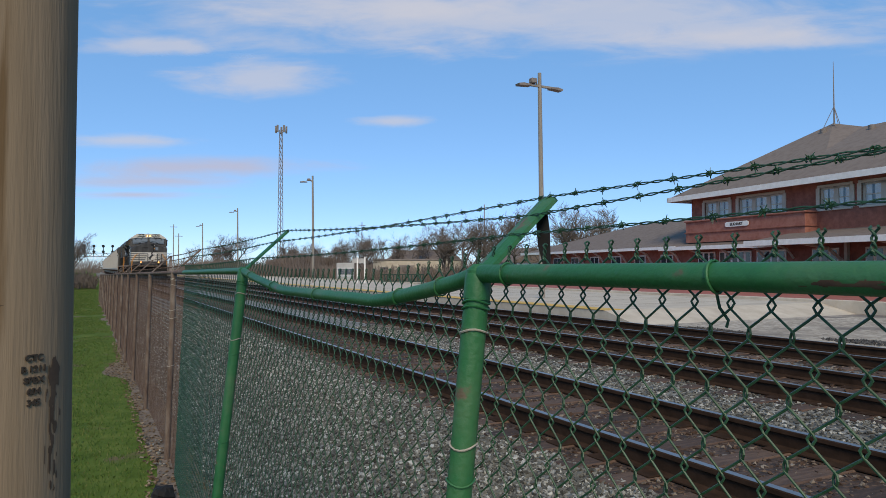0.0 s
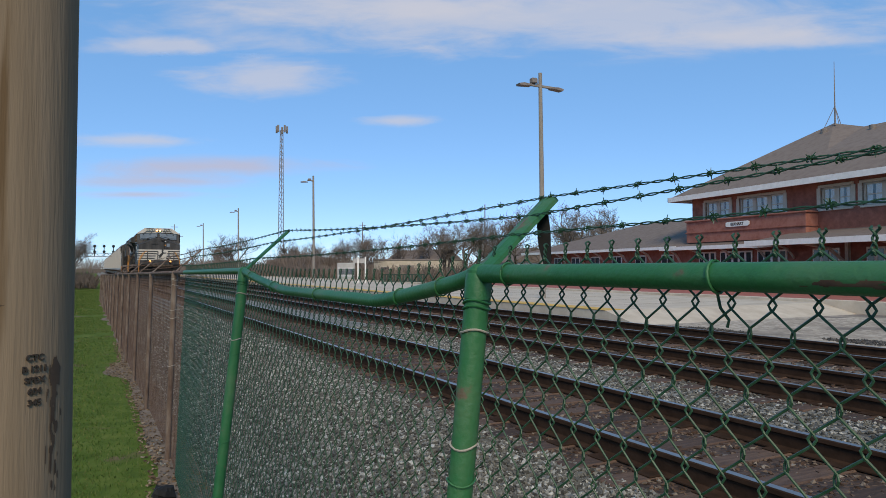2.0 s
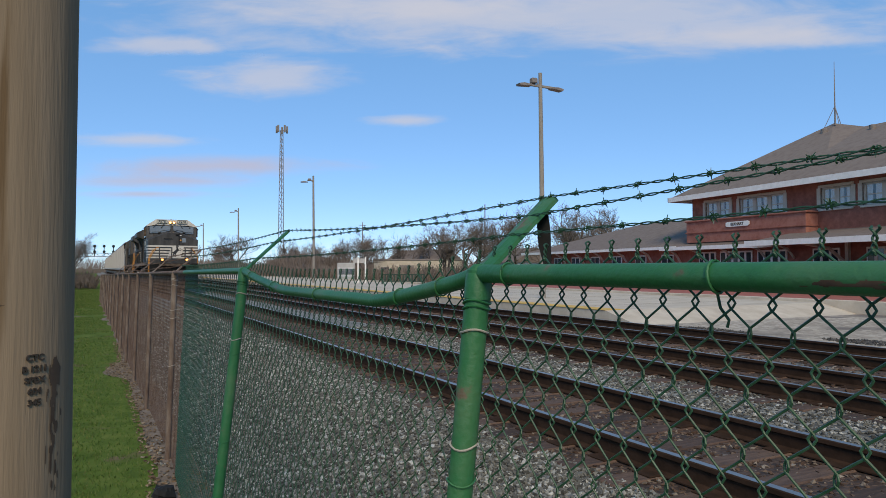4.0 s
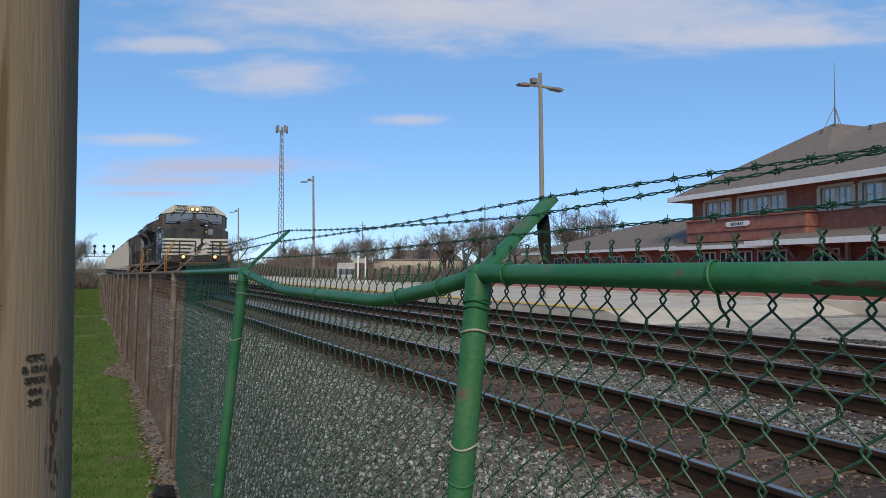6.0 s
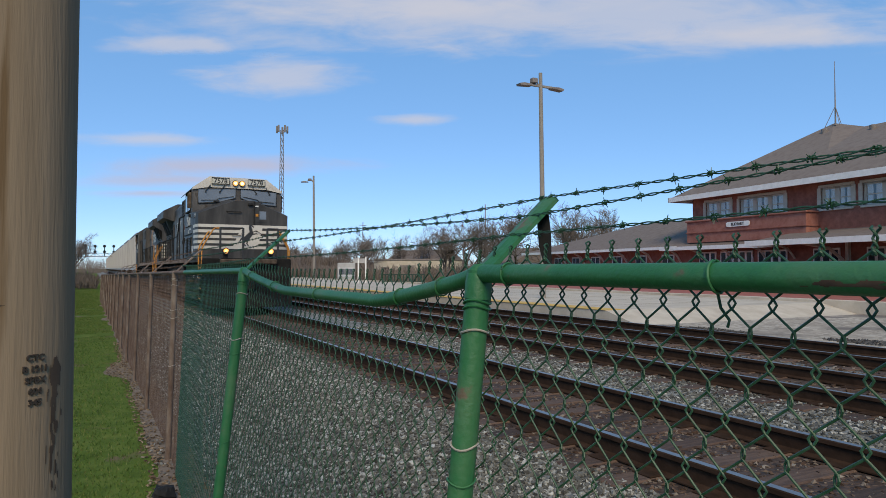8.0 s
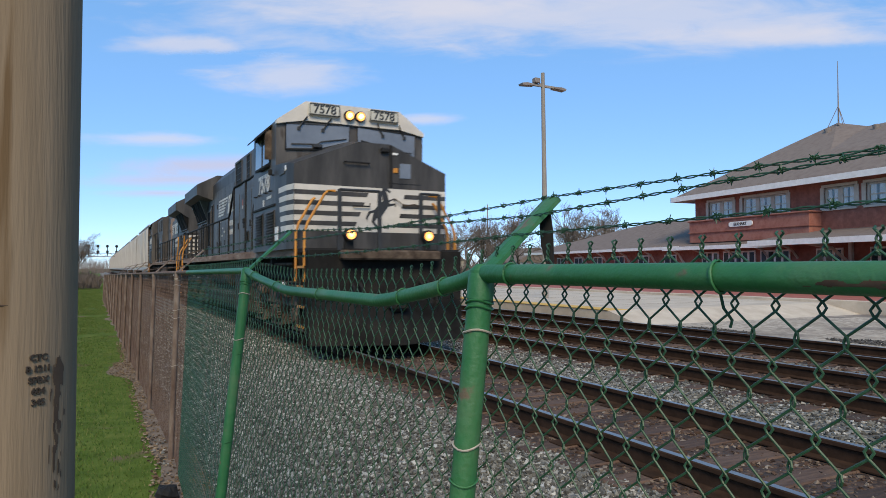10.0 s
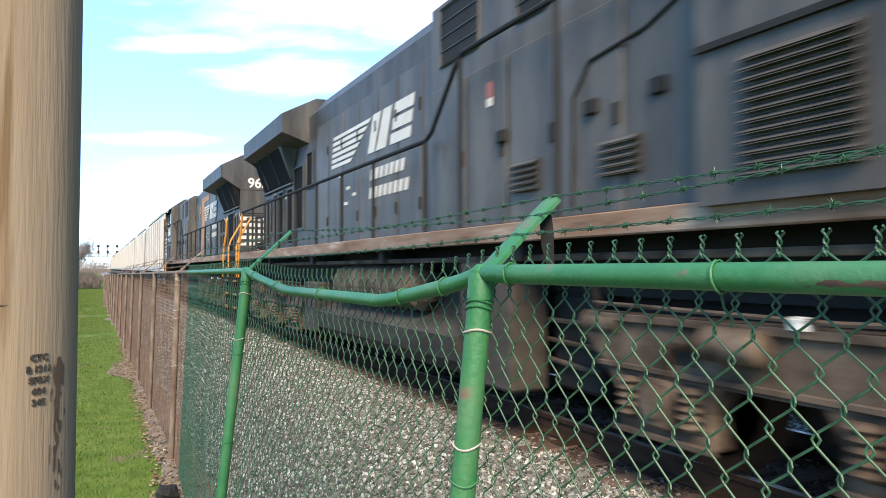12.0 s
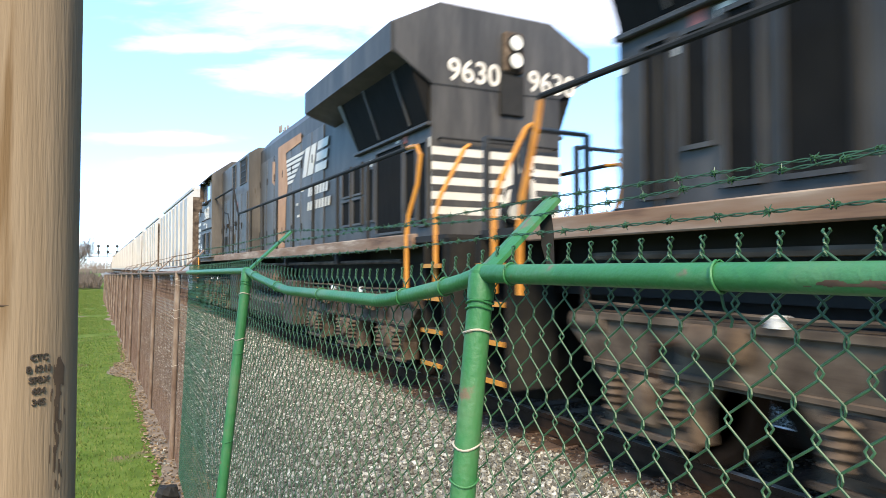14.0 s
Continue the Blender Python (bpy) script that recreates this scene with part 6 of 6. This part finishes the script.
brush("brush", "brown leafless brush along the far side", [(30, 70, 105, 150), (26, 40, 110, 260), (40, 110, 90, 130), (70, 160, 60, 100)], 6500, 21, TWIG, 4.2)
brush("brush", "brown scrub at the far end of the lawn", [(-30, 0.2, 80, 96), (-40, -1.0, 100, 150)], 2600, 22, BARK, 2.3)
brush("brush", "distant grey-brown woods on the horizon", [(-120, 60, 300, 420), (60, 200, 200, 330), (180, 330, 100, 240)], 4200, 23, TWIG, 11)


def house(x, y, turn, w, d, h, wall, label):
    o = thing("house", label, "house", "houses behind the trees", at=pose(x, y, 0.1, 0, 0, turn))
    part("wall", Shape().box(-w / 2, w / 2, -d / 2, d / 2, -0.1, h), wall, o)
    part("roof", Shape().prism([(-w / 2 - 0.4, h), (w / 2 + 0.4, h), (0, h + w * 0.3)], "y", -d / 2 - 0.3, d / 2 + 0.3), SHINGLE, o)
    for k in range(3):
        yy = -d / 3 + k * d / 3
        wi = part("window", Shape().box(-w / 2 - 0.05, -w / 2, yy - 0.6, yy + 0.6, 0.9, 2.2), WHITE, o)
        part("pane", Shape().box(-w / 2 - 0.07, -w / 2 - 0.05, yy - 0.5, yy + 0.5, 1.0, 2.1), GLASS_DARK, wi)


house(56, 116, 20, 9, 13, 3.0, CONCRETE, "low pale house with brown roof behind trees")
house(70, 104, 0, 9, 10, 3.2, WHITE, "white house with brown roof behind trees")
house(40, 150, 10, 8, 12, 3.0, CONCRETE, "pale grey shed with pitched roof behind brush")


brush("brush", "tall brown leafless thicket beyond the platform", [(24.5, 31, 100, 150), (26, 36, 104, 112), (24.5, 28, 150, 230)], 2200, 28, TWIG, 6.0)
brush("brush", "brown leafless thicket in front of low buildings", [(27, 34, 78, 100), (33, 44, 72, 88), (25.5, 30, 95, 108)], 1100, 27, TWIG, 3.6)


def warehouse(x, y, turn, w, h, label):
    o = thing("warehouse", label, "warehouse", "low buildings behind the trees", at=pose(x, y, 0.1, 0, 0, turn))
    part("wall", Shape().box(-w / 2, w / 2, 0, 10, -0.1, h), CONCRETE, o)
    part("roof_edge", Shape().box(-w / 2 - 0.1, w / 2 + 0.1, -0.1, 10.1, h, h + 0.25, 0.03), GALVANISED, o)
    n = int(w // 3.2)
    for k in range(n):
        c = -w / 2 + (k + 0.5) * w / n
        if k % 3 == 1:
            part("loading_door", Shape().box(c - 1.1, c + 1.1, -0.05, 0, -0.1, 2.6), GALVANISED, o)
        else:
            part("window", Shape().box(c - 0.6, c + 0.6, -0.04, 0, 1.3, 2.3), GLASS_DARK, o)


warehouse(42.5, 90.0, -26, 13, 3.3, "low pale grey flat-roofed warehouse behind trees")
warehouse(32.0, 110.0, -17, 12, 3.2, "long off-white flat-roofed building beyond the platform")


def platform_sign(x, y):
    o = thing("platform_sign", "white sign frame on two posts on the platform", "sign", at=pose(x, y, 0.94, 0, 0, -20))
    for sx in (-0.32, 0.32):
        part("post", Shape().box(sx - 0.06, sx + 0.06, -0.06, 0.06, -0.02, 2.3), WHITE, o)
    part("board", Shape().box(-0.75, 0.26, -0.03, 0.03, 1.75, 2.15), CAR_GREY, o)


platform_sign(20.6, 55.0)


def platform_railing(x, y):
    o = thing("railing", "low dark green metal railing on the platform", "railing", at=pose(x, y, 0.94, 0, 0, -24))
    part("top_bar", Shape().box(-1.75, 1.75, -0.04, 0.04, 0.74, 0.82), DARK_GREEN, o)
    part("bottom_bar", Shape().box(-1.75, 1.75, -0.03, 0.03, 0.2, 0.26), DARK_GREEN, o)
    for k in range(15):
        c = -1.7 + k * 3.4 / 14
        part("baluster", Shape().box(c - 0.06, c + 0.06, -0.025, 0.025, -0.02 if k % 7 == 0 else 0.2, 0.78), DARK_GREEN, o)


DARK_GREEN = material("dark_green_metal", [(0.012, 0.03, 0.02), (0.02, 0.045, 0.03)], 0.6, scale=5)
platform_railing(22.3, 50.0)


def van(x, y):
    o = thing("parked_van", "pale grey box van parked beyond the platform", "van", at=pose(x, y, 0.03, 0, 0, -20))
    part("box", Shape().box(-1.1, 1.1, -1.6, 3.0, 0.6, 2.9, 0.06), CAR_GREY, o)
    part("cab", Shape().prism([(-3.2, 0.6), (-3.2, 1.2), (-2.6, 1.4), (-2.2, 2.2), (-1.6, 2.3), (-1.6, 0.6)], "x", -1.0, 1.0), CAR_GREY, o)
    part("windscreen", Shape().add([(-0.9, -2.58, 1.45), (0.9, -2.58, 1.45), (0.9, -2.24, 2.12), (-0.9, -2.24, 2.12)], [(0, 1, 2, 3)]), GLASS_DARK, o)
    for sx in (-1, 1):
        for yy in (-2.4, 1.8):
            w = part("wheel", Shape().pipe([(sx * 0.8, yy, 0.4), (sx * 1.05, yy, 0.4)], 0.4, 16), LOCO_DARK, o)
            part("rim", Shape().pipe([(sx * 1.05, yy, 0.4), (sx * 1.06, yy, 0.4)], 0.22, 12), GALVANISED, w)


van(28.3, 81.1)


def mast_pole(x, y, h):
    o = thing("utility_mast", "slim distant wooden pole above the trees", "pole", "distant poles", at=pose(x, y, 0.1))
    part("shaft", Shape().pipe([(0, 0, -0.2), (0, 0, h)], [0.14, 0.09], 8), POLE_GREY, o)
    part("crossarm", Shape().box(-0.8, 0.8, -0.05, 0.05, h - 0.7, h - 0.58), POLE_GREY, o)


for x, y, h in ((61.9, 103.0, 13.6), (49.6, 132.0, 11.8), (16.8, 160.2, 10.0), (16.85, 171.7, 12.7)):
    mast_pole(x, y, h)


# ---- loose stone, verge and lawn ----
def island_material(name, colors, rough=0.9):
    m = bpy.data.materials.new(name)
    m.use_nodes = True
    n, l = m.node_tree.nodes, m.node_tree.links
    b = n["Principled BSDF"]
    b.inputs["Roughness"].default_value = rough
    b.inputs["Specular IOR Level"].default_value = 0.25
    geo, ramp = n.new("ShaderNodeNewGeometry"), n.new("ShaderNodeValToRGB")
    while len(ramp.color_ramp.elements) < len(colors):
        ramp.color_ramp.elements.new(0.5)
    for i, c in enumerate(colors):
        ramp.color_ramp.elements[i].position = i / (len(colors) - 1)
        ramp.color_ramp.elements[i].color = (*c, 1)
    l.new(geo.outputs["Random Per Island"], ramp.inputs[0])
    co, nz, mx = n.new("ShaderNodeTexCoord"), n.new("ShaderNodeTexNoise"), n.new("ShaderNodeMix")
    nz.inputs["Scale"].default_value = 45
    l.new(co.outputs["Object"], nz.inputs[0])
    mx.data_type, mx.blend_type = "RGBA", "MULTIPLY"
    mx.inputs[0].default_value = 0.5
    l.new(ramp.outputs[0], mx.inputs[6])
    l.new(nz.outputs[0], mx.inputs[7])
    l.new(mx.outputs[2], b.inputs["Base Color"])
    return m


LOOSE = island_material("loose_grey_stone", [(0.042, 0.04, 0.034), (0.105, 0.101, 0.086), (0.165, 0.159, 0.136), (0.235, 0.229, 0.2), (0.54, 0.53, 0.48)])
BROWN_LOOSE = island_material("brown_stained_stone", [(0.04, 0.023, 0.015), (0.08, 0.047, 0.03), (0.14, 0.088, 0.06), (0.19, 0.14, 0.1), (0.3, 0.26, 0.215)])
LITTER = island_material("dry_leaves_and_grit", [(0.06, 0.04, 0.024), (0.17, 0.11, 0.06), (0.25, 0.175, 0.105), (0.34, 0.27, 0.19)])
BLADE = island_material("grass_blades", [(0.04, 0.085, 0.012), (0.075, 0.14, 0.02), (0.12, 0.18, 0.035), (0.2, 0.2, 0.07)])


def bed_z(x):
    return float(np.interp(x, [1.0, 1.25, 2.0, 3.1, 6.3, 6.7, 7.0, 13.2], [0.02, 0.08, 0.3, 0.575, 0.575, 0.54, 0.575, 0.575]))


def scatter(name, label, category, mat, area, count, sizes, seed, height, flat=0.7, keep=None):
    """Broken stones, each a rough eight-faced lump, bedded in the surface."""
    rng = np.random.default_rng(seed)
    x0, x1, y0, y1 = area
    x, y = rng.uniform(x0, x1, count), rng.uniform(y0, y1, count)
    if keep is not None:
        ok = np.array([keep(a, b) for a, b in zip(x, y)])
        x, y = x[ok], y[ok]
    n = len(x)
    z = np.array([height(a) for a in x])
    size = rng.uniform(*sizes, n) * rng.uniform(0.7, 1.3, n)
    base = np.array([(1, 0, 0), (-1, 0, 0), (0, 1, 0), (0, -1, 0), (0, 0, 1), (0, 0, -1)], float)
    v = base[None] * rng.uniform(0.6, 1.25, (n, 6, 1)) + rng.normal(0, 0.22, (n, 6, 3))
    q = rng.normal(size=(n, 4))
    q /= np.linalg.norm(q, axis=1, keepdims=True)
    w, a, b, c = q.T
    rot = np.stack([1 - 2 * (b * b + c * c), 2 * (a * b - c * w), 2 * (a * c + b * w), 2 * (a * b + c * w), 1 - 2 * (a * a + c * c), 2 * (b * c - a * w),
                    2 * (a * c - b * w), 2 * (b * c + a * w), 1 - 2 * (a * a + b * b)], 1).reshape(n, 3, 3)
    v = np.einsum("nij,nkj->nki", rot, v) * size[:, None, None]
    v[..., 2] *= flat
    v += np.stack([x, y, z + size * 0.25], 1)[:, None]
    f = np.array([(0, 2, 4), (2, 1, 4), (1, 3, 4), (3, 0, 4), (2, 0, 5), (1, 2, 5), (3, 1, 5), (0, 3, 5)])
    faces = (np.arange(n) * 6)[:, None, None] + f[None]
    me = bpy.data.meshes.new(name)
    me.from_pydata(v.reshape(-1, 3).tolist(), [], faces.reshape(-1, 3).tolist())
    me.materials.append(mat)
    tagged(new(name, me), label, category, kind="stuff")


def off_rails(x, y):
    return all(abs(x - c - s) > 0.1 for c in TRACKS for s in (-0.7525, 0.7525))


scatter("ballast_stones", "loose grey crushed stone on the ballast shoulder", "ballast", LOOSE, (1.05, 3.6, 3.2, 13), 46000, (0.013, 0.026), 31, bed_z, flat=0.85)
scatter("ballast_stones", "loose grey crushed stone on the ballast shoulder", "ballast", LOOSE, (1.05, 3.6, 13, 30), 17000, (0.026, 0.045), 32, bed_z)
scatter("ballast_stones", "brown-stained stone between the rails", "ballast", BROWN_LOOSE, (3.5, 5.9, 0.8, 16), 12000, (0.013, 0.028), 33, lambda x: 0.575, keep=off_rails)
scatter("ballast_stones", "grey stone between the tracks", "ballast", LOOSE, (5.5, 7.6, 0.5, 18), 19000, (0.015, 0.029), 34, bed_z, keep=off_rails)
scatter("ballast_stones", "brown-stained stone between the far rails", "ballast", BROWN_LOOSE, (7.5, 13.4, 0.5, 20), 8000, (0.022, 0.042), 35, lambda x: 0.575, keep=off_rails)

DARK_GRIT = island_material("dark_grit", [(0.035, 0.032, 0.03), (0.09, 0.082, 0.075), (0.16, 0.15, 0.14)])
scatter("rubble", "dark grit spilled over the pale gravel", "rubble", DARK_GRIT, (13.65, 15.4, 3.0, 14), 9000, (0.015, 0.04), 38, lambda x: 0.6,
        keep=lambda x, y: noise.noise((x * 0.9, y * 0.35, 3)) > -0.12 + 0.22 * (x - 13.9))


def lawn_edge(y):
    return 0.55 - 0.5 * max(0, noise.noise((0.3, y * 0.42, 1)) + 0.1) + 0.07 * noise.noise((0.9, y * 1.3, 4))


def verge():
    """A ragged strip of bare earth at the foot of the fence, with leaves and grit."""
    s = Shape()
    ys = [2 + 0.25 * k for k in range(190)]
    v = []
    for y in ys:
        w = 0.62 - lawn_edge(y)
        v += [(0.62 - w, y, 0.018), (0.72, y, 0.03), (1.06, y, 0.036)]
    f = []
    for k in range(len(ys) - 1):
        for q in (0, 1):
            f.append((3 * k + q, 3 * k + q + 1, 3 * k + q + 4, 3 * k + q + 3))
    setting("bare_verge", s.add(v, f), EARTH, "strip of bare earth under the fence", "earth")


verge()
scatter("verge_litter", "dry leaves, grit and pale stones along the fence foot", "litter", LITTER, (0.25, 1.1, 4, 22), 5200, (0.01, 0.026), 36, lambda x: 0.035, flat=0.5,
        keep=lambda x, y: x > lawn_edge(y) - 0.03)
scatter("verge_litter", "pale broken stones beside the fence post", "litter", LOOSE, (0.6, 0.98, 5.6, 9.6), 80, (0.012, 0.03), 37, lambda x: 0.035)


def lawn():
    rng = np.random.default_rng(41)
    n = 95000
    x, y = rng.uniform(-2.6, 0.72, n), 4.5 + 72 * rng.uniform(0, 1, n) ** 2.3
    ok = np.array([a < lawn_edge(b) + 0.05 and noise.noise((a * 0.8, b * 0.5, 7)) < 0.36 for a, b in zip(x, y)])
    x, y = x[ok], y[ok]
    n = len(x)
    h = rng.uniform(0.02, 0.055, n)
    c = rng.uniform(0, 6.28, n)
    w = 0.004 + 0.0006 * y
    lean_x, lean_y = rng.normal(0, 0.02, n), rng.normal(0, 0.02, n)
    p = np.stack([np.stack([x - np.cos(c) * w, y - np.sin(c) * w, np.zeros(n)], 1), np.stack([x + np.cos(c) * w, y + np.sin(c) * w, np.zeros(n)], 1),
                  np.stack([x + lean_x, y + lean_y, h], 1)], 1)
    me = bpy.data.meshes.new("grass")
    me.from_pydata(p.reshape(-1, 3).tolist(), [], np.arange(n * 3).reshape(-1, 3).tolist())
    me.materials.append(BLADE)
    tagged(new("grass", me), "short green lawn grass with worn tufts", "grass", kind="stuff")


lawn()


def rock():
    s = Shape()
    rows, n = 7, 12
    v = []
    for j in range(rows):
        a = math.pi * j / (rows - 1)
        for k in range(n):
            c = 2 * math.pi * k / n
            d = 1 + 0.35 * noise.noise((math.cos(c) * math.sin(a) * 1.6, math.sin(c) * math.sin(a) * 1.6, math.cos(a) * 1.6))
            v.append((0.115 * d * math.sin(a) * math.cos(c), 0.1 * d * math.sin(a) * math.sin(c), 0.08 * d * math.cos(a)))
    s.add(v, [(j * n + k, j * n + (k + 1) % n, (j + 1) * n + (k + 1) % n, (j + 1) * n + k) for j in range(rows - 1) for k in range(n)])
    tagged(part("rock", s, LOCO_DARK, at=pose(0.62, 6.9, 0.08, 10, 15, 30)), "dark lump of rock lying at the fence foot", "rock")


rock()


motions()
